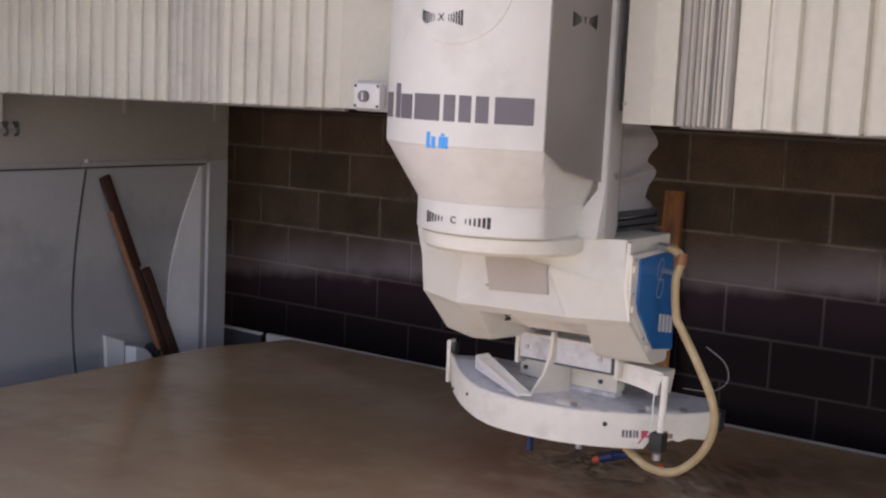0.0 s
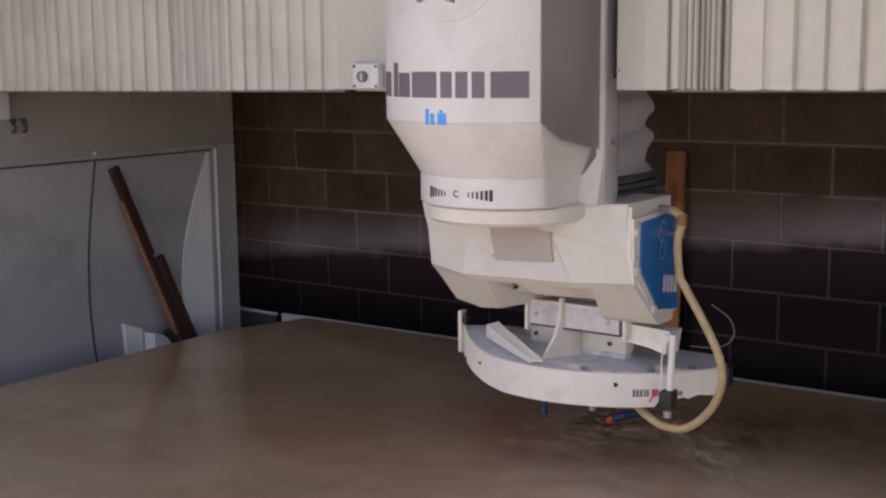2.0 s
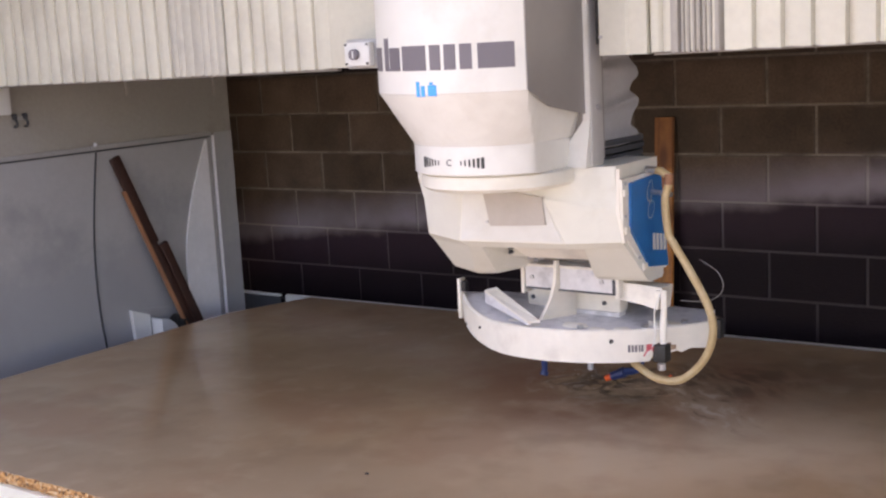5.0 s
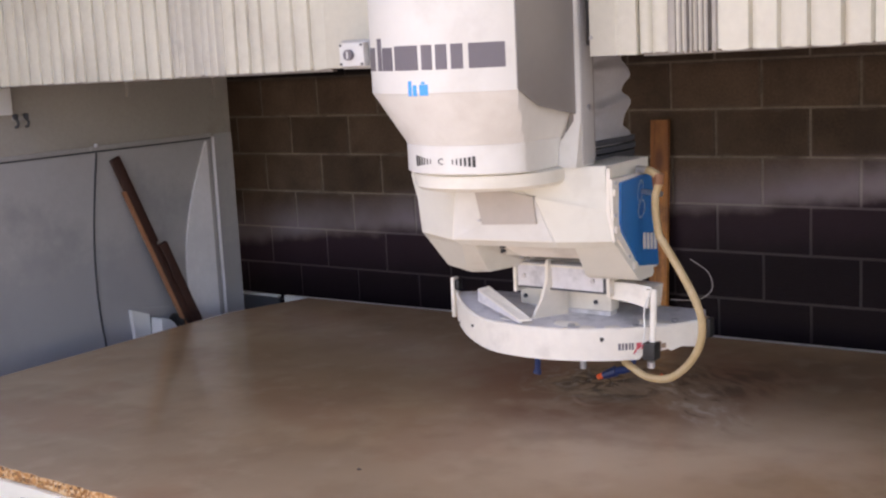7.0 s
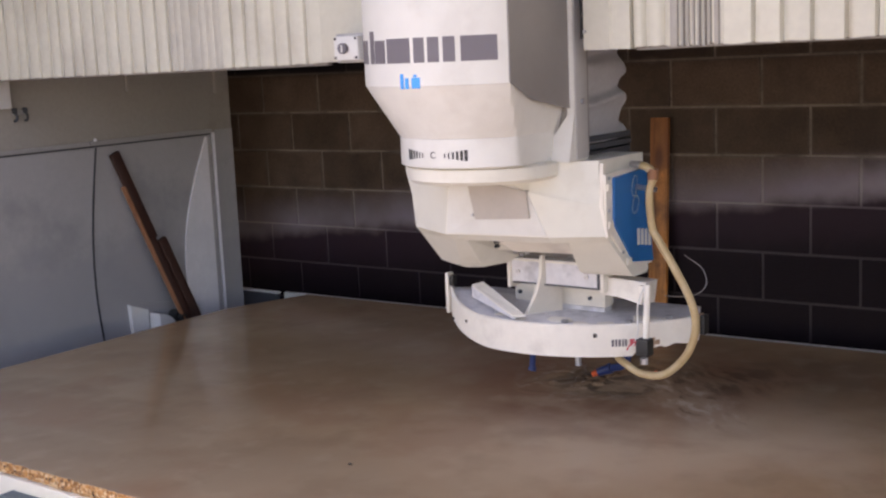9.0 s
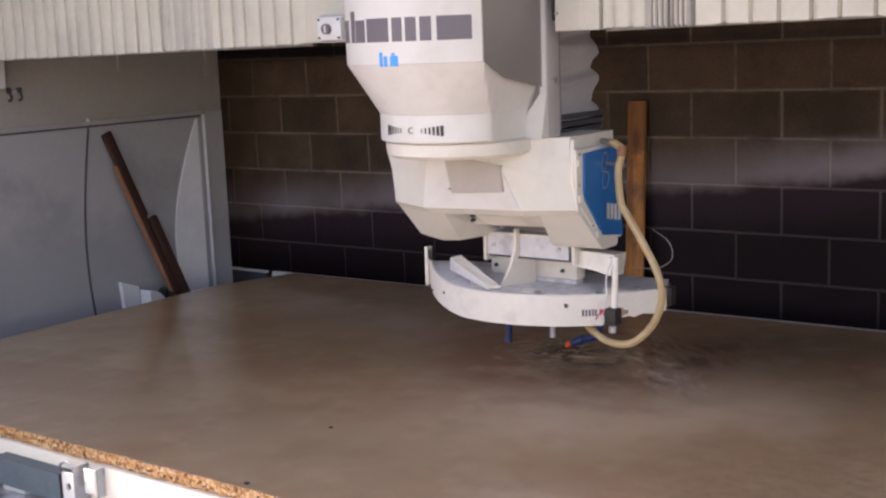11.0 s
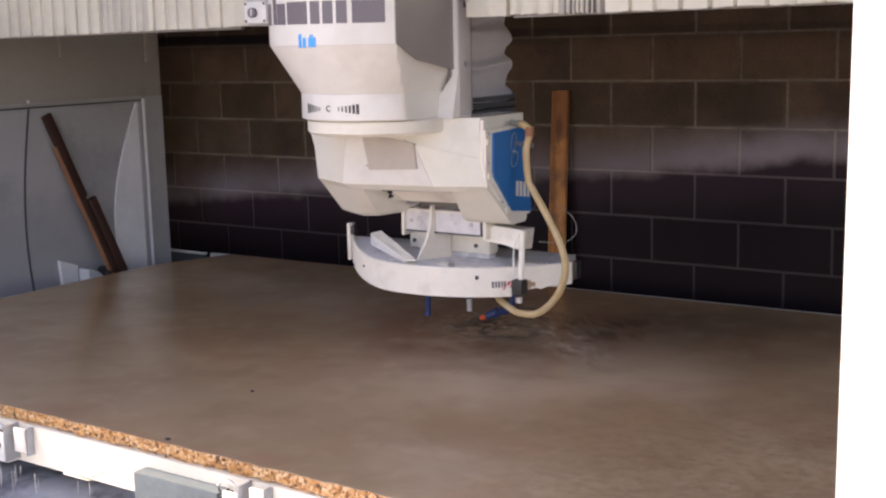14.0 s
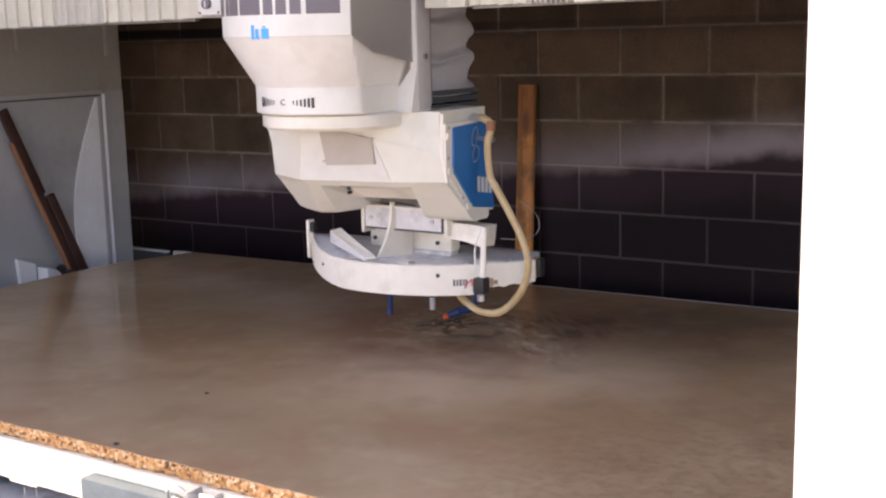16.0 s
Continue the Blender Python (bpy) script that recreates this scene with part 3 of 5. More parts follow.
def part(name, bm, mat, parent=None, label="", smooth=35, ref=None):
    root = parent
    while root is not None and root.parent is not None:
        root = root.parent
    if root is not None and root.name in LEVELLED and ref != "floor":
        n = len(bm.verts)
        ref = ref or LEVELLED[root.name] or (sum(v.co.x for v in bm.verts) / n, min(v.co.y for v in bm.verts), sum(v.co.z for v in bm.verts) / n)
        for v in bm.verts:
            v.co = level(v.co, ref)
    ob = new(name, mesh_of(name, bm, mat, smooth))
    if parent is not None:
        ob.parent = parent
        ob.matrix_parent_inverse = parent.matrix_world.inverted()
    return tagged(ob, label)


def thing(name, at, label, category, group="", kind=""):
    ob = new(name)
    ob.empty_display_size = 0.1
    ob.matrix_world = pose(*at)
    bpy.context.view_layer.update()
    return tagged(ob, label, category, group, kind)


def box(lo, hi, bevel=0.004, bm=None, m=None):
    bm = bm or bmesh.new()
    lo, hi = Vector(lo), Vector(hi)
    g = bmesh.ops.create_cube(bm, size=1)
    vs = g["verts"]
    c, s = (lo + hi) / 2, hi - lo
    for v in vs:
        v.co = Vector((v.co.x * s.x, v.co.y * s.y, v.co.z * s.z)) + c
    if bevel:
        es = list({e for v in vs for e in v.link_edges})
        r = bmesh.ops.bevel(bm, geom=es, offset=min(bevel, min(s) * 0.45), segments=2, affect="EDGES", profile=0.6)
        vs = list({v for f in r["faces"] for v in f.verts} | {v for v in vs if v.is_valid})
    if m is not None:
        for v in vs:
            v.co = m @ v.co
    return bm


def prism(outline, z0, z1, bm=None, bevel=0.0):
    """A plan outline of (x, y) raised from z0 to z1."""
    return loft([[(x, y, z0) for x, y in outline], [(x, y, z1) for x, y in outline]], bm, bevel)


def loft(rings, bm=None, bevel=0.0, cap=True):
    bm = bm or bmesh.new()
    rows = [[bm.verts.new(p) for p in ring] for ring in rings]
    faces = []
    for a, b in zip(rows, rows[1:]):
        k = len(a)
        for i in range(k):
            faces.append(bm.faces.new((a[i], a[(i + 1) % k], b[(i + 1) % k], b[i])))
    if cap:
        faces.append(bm.faces.new(rows[0][::-1]))
        faces.append(bm.faces.new(rows[-1]))
    if bevel:
        es = [e for e in {e for f in faces for e in f.edges} if e.calc_face_angle(0) > 0.35]
        bmesh.ops.bevel(bm, geom=es, offset=bevel, segments=2, affect="EDGES", profile=0.6)
    return bm


def lathe(cx, cy, profile, n=64, bm=None, cap=True):
    return loft([[(cx + r * math.cos(6.28318 * i / n), cy + r * math.sin(6.28318 * i / n), z) for i in range(n)] for r, z in profile], bm, 0, cap)


def rod(a, b, r, n=14, bm=None, r2=None):
    bm = bm or bmesh.new()
    a, b = Vector(a), Vector(b)
    q = (b - a).to_track_quat("Z", "Y").to_matrix().to_4x4()
    g = bmesh.ops.create_cone(bm, cap_ends=True, segments=n, radius1=r, radius2=r if r2 is None else r2, depth=(b - a).length)
    for v in g["verts"]:
        v.co = Matrix.Translation((a + b) / 2) @ q @ v.co
    return bm


def spline(points, per=8):
    ps = [Vector(p) for p in points]
    ps = [ps[0] * 2 - ps[1]] + ps + [ps[-1] * 2 - ps[-2]]
    out = []
    for i in range(1, len(ps) - 2):
        p0, p1, p2, p3 = ps[i - 1:i + 3]
        for k in range(per):
            t = k / per
            out.append(0.5 * ((2 * p1) + (p2 - p0) * t + (2 * p0 - 5 * p1 + 4 * p2 - p3) * t * t + (3 * p1 - p0 - 3 * p2 + p3) * t ** 3))
    return out + [ps[-2]]


def tube(points, r, n=12, per=8, bm=None):
    bm = bm or bmesh.new()
    ps = spline(points, per)
    rings, up = [], Vector((0.3, 1, 0.1)).normalized()
    for i, p in enumerate(ps):
        d = (ps[min(i + 1, len(ps) - 1)] - ps[max(i - 1, 0)]).normalized()
        u = (up - d * up.dot(d)).normalized()
        up, w = u, d.cross(u)
        rings.append([tuple(p + r * (math.cos(6.28318 * k / n) * u + math.sin(6.28318 * k / n) * w)) for k in range(n)])
    return loft(rings, bm)


def text_mesh(body, size, depth=0.0008):
    cu = bpy.data.curves.new("text", "FONT")
    cu.body, cu.size, cu.extrude, cu.align_x, cu.align_y = body, size, depth, "CENTER", "CENTER"
    ob = bpy.data.objects.new("text", cu)
    scene.collection.objects.link(ob)
    bpy.context.view_layer.update()
    me = bpy.data.meshes.new_from_object(ob.evaluated_get(bpy.context.evaluated_depsgraph_get()))
    bm = bmesh.new()
    bm.from_mesh(me)
    bpy.data.objects.remove(ob)
    bpy.data.meshes.remove(me)
    bpy.data.curves.remove(cu)
    return bm


def moved(bm, m):
    bm.transform(m)
    return bm


# ---- ground, building ----
WALL_L = -0.45      # face of the machine's side wall

ground = part("ground", box((-60, -80, -0.2), (60, 60, 0.0), 0), CONCRETE)
tagged(ground, "worn grey concrete ground", "ground", kind="structure")
# ceiling out of view; its front edge is set to limit the sky light
ceiling = part("ceiling", box((-5.0, -3.38, 3.6), (7.5, 0.5, 3.75), 0), CEIL)
tagged(ceiling, "unseen grey sheet ceiling over the bay, shaping the sky light", "ceiling", kind="structure")
# unseen wall added to close the bay's left side to the sky
wall_west = part("wall_west", box((-5.2, -4.9, 0), (-5.0, 0.5, 3.6), 0), PLASTER)
tagged(wall_west, "plain rendered wall added out of view to close the bay", "wall", kind="structure")
# added out of view to stop light leaking in behind the side wall
light_block_wall = part("light_block_wall", box((-5.0, -4.9, 0), (-0.62, -4.7, 3.6), 0), PLASTER)
tagged(light_block_wall, "plain rendered wall added out of view to block side light", "wall", kind="structure")
B = 0.2032
wall_north = part("wall_north", box((-5.0, 0.006, 0), (9.0, 0.3, 3.6), 0), MORTAR)
tagged(wall_north, "concrete block wall with pale mortar joints, dark wet lower courses", "wall", kind="structure")

# ---- the machine's side wall ----
# carried up to the ceiling out of view to block light
side_wall = part("wall_side", box((WALL_L - 0.16, -4.6, 0), (WALL_L, -0.405, 3.59), 0.006), PLASTER)
tagged(side_wall, "stained beige side wall of the saw enclosure with a grey sheet door", "wall", kind="structure")


def on_side(points, depth, x=WALL_L, bm=None, bevel=0.0):
    """An outline of (y, z) on the side wall, raised by depth."""
    return loft([[(x - 0.01, y, z) for y, z in points], [(x + depth, y, z) for y, z in points]], bm, bevel)


def bow(y0, z0, y1, z1, sag, n=16):
    return [(y0 + (y1 - y0) * i / n - sag * math.sin(math.pi * i / n), z0 + (z1 - z0) * i / n) for i in range(n + 1)]


part("door_sheet", on_side([(-0.575, 0.02), (-0.575, 1.722), (-4.5, 1.722), (-4.5, 0.02)], 0.006), DOOR, side_wall, "blue-grey painted sheet")
arc = bow(-1.275, 1.722, -1.255, 0.45, 0.078)
part("door_seam", on_side(arc + [(y + 0.009, z) for y, z in arc[::-1]], 0.010), SEAM, side_wall, "dark curved seam")
lens = bow(-0.600, 1.715, -0.600, 0.45, 0.19)
part("door_panel", on_side(lens + [(-0.590, 0.45), (-0.590, 1.715)], 0.014), DOOR_PALE, side_wall, "pale bowed sheet")
part("door_trim", box((WALL_L, -0.574, 0.02), (WALL_L + 0.010, -0.556, 1.725), 0.003), DOOR, side_wall, "upright painted trim")
part("door_trim", box((WALL_L, -0.551, 0.02), (WALL_L + 0.020, -0.543, 1.735), 0.003), DOOR_PALE, side_wall, "upright pale metal trim")
part("door_jamb", box((WALL_L, -0.529, 0.02), (WALL_L + 0.004, -0.408, 1.745), 0), DOOR, side_wall, "blue-grey sheet edge of the door")
part("door_gap", box((WALL_L, -0.5425, 0.02), (WALL_L + 0.003, -0.530, 1.735), 0), SEAM, side_wall, "dark gap beside the trim")
part("door_rail", on_side([(-0.553, 1.724), (-0.553, 1.731), (-4.5, 1.731), (-4.5, 1.724)], 0.004), SEAM, side_wall, "dark gap over the sheet")
part("door_rail", on_side([(-0.553, 1.733), (-0.553, 1.752), (-1.30, 1.752), (-1.30, 1.733)], 0.012, bevel=0.003), TRIM, side_wall, "dull top trim rail")
part("door_rail", on_side([(-1.303, 1.733), (-1.303, 1.750), (-4.5, 1.750), (-4.5, 1.733)], 0.009, bevel=0.003), TRIM, side_wall, "dull top trim rail")
part("rail_screw", rod((WALL_L + 0.012, -1.275, 1.758), (WALL_L + 0.018, -1.275, 1.758), 0.009, 10), DOOR_PALE, side_wall, "pale screw head")
for y, z in ((-1.055, 2.02), (-0.50, 1.985)):
    part("wall_bracket", box((WALL_L, y - 0.012, z - 0.055), (WALL_L + 0.016, y + 0.012, 2.20), 0.004), PLASTER, side_wall, "small dull metal bracket under the bridge")

wire_clip = thing("wire_clip", (WALL_L, -1.65, 1.89), "small dark metal clip on the side wall", "clip")
part("clip_plate", box((WALL_L, -1.690, 1.902), (WALL_L + 0.008, -1.615, 1.918), 0.003), TRIM, wire_clip)
for dy in (-0.026, 0.026):
    part("clip_hook", box((WALL_L, -1.652 + dy - 0.010, 1.905), (WALL_L + 0.018, -1.652 + dy + 0.010, 1.930), 0.004), SEAM, wire_clip)
    part("clip_hook", tube([(WALL_L + 0.012, -1.652 + dy, 1.908), (WALL_L + 0.026, -1.652 + dy, 1.892), (WALL_L + 0.018, -1.652 + dy, 1.876), (WALL_L + 0.004, -1.652 + dy, 1.874)], 0.006, 8, 4), SEAM, wire_clip)
wall_box = thing("junction_box", (WALL_L, -1.77, 1.99), "small white junction box on the side wall", "junction box")
part("box_body", box((WALL_L, -1.83, 1.93), (WALL_L + 0.05, -1.715, 2.07), 0.006), PLASTIC, wall_box)

# ---- leaning planks ----
plank = thing("wooden_plank", (-0.3, -0.6, 0.0), "dark brown notched wooden plank leaning on the grey door", "plank")
p_top, p_bot = Vector((WALL_L + 0.02, -1.190, 1.690)), Vector((WALL_L + 0.16, -0.555, 0.0))
p_way = (p_bot - p_top).normalized()
p_len = (p_bot - p_top).length
p_in = Vector((1, 0, 0)) - p_way * p_way.x
p_in.normalize()
p_side = p_way.cross(p_in)
p_m = Matrix((( p_side.x, p_in.x, p_way.x, p_top.x), (p_side.y, p_in.y, p_way.y, p_top.y), (p_side.z, p_in.z, p_way.z, p_top.z), (0, 0, 0, 1)))
bm = box((-0.026, 0.0, 0.0), (0.026, 0.022, 0.455), 0.005, m=p_m)
box((-0.012, 0.0, 0.44), (0.026, 0.022, p_len), 0.004, bm, p_m)
part("board", bm, BROWN, plank)
part("batten", box((-0.062, 0.001, 0.475), (-0.013, 0.030, p_len), 0.005, m=p_m), BROWN, plank)
part("edge_strip", box((0.0265, -0.002, 0.16), (0.037, 0.024, p_len), 0.003, m=p_m), BROWN_EDGE, plank, "raw lighter edge")

white_box = thing("plastic_box", (WALL_L + 0.07, -0.98, 0.0), "white folded plastic box with an open flap behind the slab", "box")
part("box_flap", on_side([(-1.172, 0.965), (-1.066, 0.925), (-1.064, 0.0), (-1.10, 0.0)], 0.012, WALL_L + 0.02), PLASTIC, white_box, "white flap folded open")
hump = [(-1.055, 0.905), (-1.03, 0.902), (-1.00, 0.890), (-0.975, 0.868), (-0.955, 0.838), (-0.945, 0.80)]
part("box_side", on_side(hump + [(-0.945, 0.0), (-1.055, 0.0)], 0.09, WALL_L + 0.012, bevel=0.004), PLASTIC, white_box, "white rounded side")
part("box_seam", on_side([(-1.063, 0.91), (-1.056, 0.91), (-1.056, 0.0), (-1.063, 0.0)], 0.012, WALL_L + 0.012), SEAM, white_box, "dark seam between the sides")
part("box_lid", on_side([(-1.17, 0.968), (-0.92, 0.934), (-0.92, 0.922), (-1.17, 0.950)], 0.004, WALL_L + 0.011), DOOR, white_box, "grey lid edge")
part("box_knob", rod((WALL_L + 0.03, -0.915, 0.865), (WALL_L + 0.085, -0.915, 0.865), 0.033), BLACK, white_box, "black rubber knob")
part("box_knob", rod((WALL_L + 0.085, -0.915, 0.865), (WALL_L + 0.11, -0.915, 0.862), 0.022, r2=0.018), BLACK, white_box)
part("box_catch", box((WALL_L + 0.03, -0.892, 0.885), (WALL_L + 0.07, -0.862, 0.925), 0.006), WHITE, white_box, "pale catch")

# ---- rim of the basin behind the slab ----
rim = part("basin_rim", loft([[(x, y, 0.0) for x, y in ((-0.285, -0.27), (4.9, -0.27), (4.9, -0.245), (-0.285, -0.245))],
                              [(x, y, 0.8735 + 0.0098 * x) for x, y in ((-0.285, -0.27), (4.9, -0.27), (4.9, -0.245), (-0.285, -0.245))]]), WHITE)
tagged(rim, "white painted steel rim of the saw basin", "basin rim", kind="structure")
rim2 = part("basin_rim", box((WALL_L - 0.3, -0.27, 0.856), (-0.330, -0.245, 0.868), 0.004), WHITE)
# dark sheet added under the pale strip
part("rim_skirt", box((WALL_L - 0.3, -0.265, 0.0), (-0.335, -0.25, 0.8555), 0.003), SEAM, rim2, "dark sheet below the rim")
tagged(rim2, "white painted steel rim of the saw basin", "basin rim", kind="structure")

# ---- pine board on the block wall ----
pine = thing("pine_board", (1.77, -0.1, 0.0), "weathered orange pine board leaning on the block wall", "board")
tilt = math.degrees(math.atan2(0.155, 1.70))
part("board", box((-0.042, -0.011, 0.0), (0.042, 0.011, 1.775), 0.003, m=pose(1.806, -0.17, 0.0, -tilt + 0.4, -0.7, 0)), PINE, pine)

# ---- slab and its table ----
LX = lambda y: -0.06
FY = lambda x: -2.79
BY = lambda x: -0.48 + 0.05 * x
RX = 4.9


def stone_slab():
    slab = thing("stone_slab", (2.5, -2, TOP - 0.045), "large wet stone slab under grey-brown slurry with a raw orange front edge", "stone slab")
    random.seed(4)
    c1, c2 = (LX(0), BY(0)), (RX, BY(3.2))
    c3, c4 = (RX, FY(RX)), (LX(0), FY(0))
    front = []
    n = 260
    for i in range(n + 1):
        x = c3[0] + (c4[0] - c3[0]) * i / n
        front.append((x, FY(x) + 0.006 * noise.noise((x * 14, 0, 0)) + random.uniform(-0.003, 0.003)))
    outline = [(c1[0] + 0.14, c1[1]), c2] + front + [(c1[0], c1[1] - 0.42)]
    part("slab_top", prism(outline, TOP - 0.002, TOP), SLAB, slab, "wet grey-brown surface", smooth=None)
    # raw edge below the polished face, in broken facets
    bm = bmesh.new()
    rows = []
    for k, (z, d) in enumerate(((TOP - 0.0022, 0.0), (TOP - 0.014, 0.001), (TOP - 0.028, 0.003), (TOP - 0.040, -0.002))):
        row = []
        for x, y in front:
            j = random.uniform(-0.006, 0.004) if k else 0.0
            row.append(bm.verts.new((x, y - d - j, z + (random.uniform(-0.003, 0.003) if k else 0))))
        row.append(bm.verts.new((outline[-1][0], outline[-1][1], z)))
        row.append(bm.verts.new((outline[0][0], outline[0][1], z)))
        row.append(bm.verts.new((c2[0], c2[1], z)))
        rows.append(row)
    for a, b in zip(rows, rows[1:]):
        for i in range(len(a)):
            bm.faces.new((a[i], a[(i + 1) % len(a)], b[(i + 1) % len(a)], b[i]))
    bm.faces.new(rows[-1])
    bm.faces.new(rows[0][::-1])
    part("slab_edge", bm, GRANITE, slab, "raw broken orange granite edge", smooth=None)
    return slab


stone_slab()

table = thing("saw_table", (2.6, -3.1, 0), "white steel table frame carrying the slab", "table")
TZ = TOP - 0.043
part("front_beam", box((-0.05, -2.80, 0.765), (5.4, -2.69, TZ), 0.004), BEAM_WHITE, table)
part("ledge_strip", box((1.612, -2.809, 0.763), (1.725, -2.8005, 0.769), 0.001), BEAM_WHITE, table, "bright narrow ledge under the beam")
part("tabletop", box((0.0, -2.68, 0.80), (4.8, -0.75, TZ), 0.004), ZINC, table)
for x in (0.8, 2.7, 4.6):
    for y in (-2.6, -0.9):
        part("leg", box((x - 0.06, y - 0.06, 0), (x + 0.06, y + 0.06, 0.7995), 0.004), WHITE, table)
wavy = bmesh.new()
grid = [[[wavy.verts.new((-0.3 + 0.05 * i, -3.5 + 3.15 * j / 70, (0.60 if k else 0.622) + (0 if k else 0.014 * math.sin(9 * (3.15 * j / 70) + 1.6 * math.sin(1.9 * 0.05 * i)) + 0.006 * math.sin(21 * 3.15 * j / 70 - 2.6 * 0.05 * i)))) for j in range(71)] for i in range(87)] for k in (0, 1)]
for g in grid:
    for i in range(86):
        for j in range(70):
            wavy.faces.new((g[i][j], g[i + 1][j], g[i + 1][j + 1], g[i][j + 1]))
tray = part("water_tray", wavy, TRAY, smooth=60)
tagged(tray, "wet grey crumpled sheet lining the water tray", "tray", kind="structure")
part("tray_lip", box((-0.3, -3.53, 0.0), (4.0, -3.505, 0.66), 0.004), ZINC, tray)


part("strip", box((1.654, -2.848, 0.795), (1.787, -2.801, 0.805), 0.002), WHITE, table, "small white strip")


def clamp(x, y):
    """A square tube lying along the beam, its open mouth before a holed bracket and an upright plate."""
    c = thing("table_clamp", (x, y, 0.776), "grey steel tube clamp with a white bracket on the table beam", "clamp", "clamps along the table")
    y0, y1, z0, z1, w = y, y + 0.048, 0.766, 0.852, 0.006
    bm = box((x - 0.32, y0, z0), (x, y0 + w, z1), 0.0015)
    box((x - 0.32, y1 - w, z0), (x, y1, z1), 0.0015, bm)
    box((x - 0.32, y0 + w, z0), (x, y1 - w, z0 + w), 0, bm)
    box((x - 0.32, y0 + w, z1 - w), (x, y1 - w, z1), 0, bm)
    part("tube", bm, TUBE, c)
    # black plug and mouth block stand for shade inside the open tube
    part("tube_shade", box((x - 0.03, y0 + w, z0 + w), (x - 0.02, y1 - w, z1 - w), 0), BLACK, c, "black plug for the shade inside the tube")
    part("mouth_shade", box((x + 0.0005, y0 + 0.002, z0 + 0.002), (x + 0.016, y1 - 0.002, z1 - 0.003), 0.001), BLACK, c, "black block for the shade in the tube mouth")
    # bracket sheet with a round hole
    bx, bz, r, n = x + 0.050, 0.825, 0.012, 24
    ring, rim_ = [], []
    for i in range(n):
        t = 6.28318 * i / n
        d = max(abs(math.cos(t)) / 0.027, abs(math.sin(t)) / 0.045)
        rim_.append((bx + math.cos(t) / d, bz - 0.004 + math.sin(t) / d))
        ring.append((bx + r * math.cos(t), bz + r * math.sin(t)))
    bm = bmesh.new()
    loops = [[bm.verts.new((px, yy, pz)) for px, pz in pts] for yy in (y0 - 0.004, y0 + 0.004) for pts in (rim_, ring)]
    for i in range(n):
        j = (i + 1) % n
        for p, q in ((0, 1), (1, 3), (3, 2), (2, 0)):
            bm.faces.new((loops[p][i], loops[p][j], loops[q][j], loops[q][i]))
    part("bracket", bm, WHITE, c, "white bracket with a round hole")
    part("bracket_flange", box((x + 0.0775, y0 - 0.006, 0.776), (x + 0.084, y1, 0.890), 0.002), ZINC, c)
    part("bracket_base", box((x + 0.020, y0 + 0.006, 0.770), (x + 0.076, y1, 0.778), 0.002), WHITE, c)
    part("screw", rod((bx, y0 + 0.01, bz), (bx, y1, bz), 0.010), SEAM, c)
    part("hook", tube([(x - 0.012, y0 + 0.02, 0.853), (x + 0.0, y0 + 0.01, 0.88), (x + 0.03, y0 + 0.01, 0.893), (x + 0.055, y0 + 0.015, 0.882)], 0.004, 8, 5), STEEL, c, "bent steel hook")
    part("upright_plate", box((x + 0.105, y0 + 0.012, 0.812), (x + 0.152, y0 + 0.020, 0.886), 0.002), WHITE, c)
    part("plate_stem", box((x + 0.148, y0 + 0.0205, 0.80), (x + 0.156, y1, 0.886), 0.002), ZINC, c)
    return c


clamp(1.323, -2.85)
clamp(2.290, -2.85)
random.seed(31)
drips = bmesh.new()
for x0, n in ((1.31, 5), (1.39, 4), (1.47, 2), (2.28, 3), (2.36, 3), (1.05, 2), (1.72, 2)):
    for i in range(n):
        x = x0 + random.uniform(-0.03, 0.03)
        z = random.uniform(0.715, 0.764)
        y = -2.80 + random.uniform(-0.03, 0.01)
        rod((x, y, z), (x, y, z - random.uniform(0.02, 0.07)), 0.0009, 5, drips, 0.0004)
drip = part("dripping_water", drips, WATER)
tagged(drip, "thin pale strands of water dripping off the table beam", "dripping water", kind="stuff")

random.seed(12)
for cx, cy, r in ((1.905, -2.292, 0.005), (2.022, -2.765, 0.007)):
    bm = bmesh.new()
    bmesh.ops.create_icosphere(bm, subdivisions=2, radius=r)
    for v in bm.verts:
        v.co = Vector((v.co.x * 1.4 + cx, v.co.y + cy, TOP + r * 0.3 + v.co.z * 0.5)) + Vector((random.uniform(-1, 1), random.uniform(-1, 1), 0)) * r * 0.25
    chip = part("stone_chip", bm, CHIP, None, "", None)
    tagged(chip, "tiny dark stone chip lying on the wet slab", "stone chip", "chips on the slab")

# ---- white post ----
post = thing("machine_post", (4.7, -3.45, 0), "white sheet-metal end cover of the saw, sunlit", "end cover")
part("cover_sheet", box((4.080, -3.50, 0.0), (5.9, -3.40, 3.4), 0.01), WHITE, post)

# ---- bridge with its pleated covers ----
CY = -1.912
CZ = lambda x: 2.057 + 0.0105 * x       # lower edge of the covers
bridge = thing("bridge_beam", (1.5, -1.5, 2.07), "bridge beam of the saw behind white pleated covers", "bridge beam")
part("beam", box((-4.0, -1.84, 2.12), (8.5, -1.45, 3.2), 0.01), GREY_PAINT, bridge)


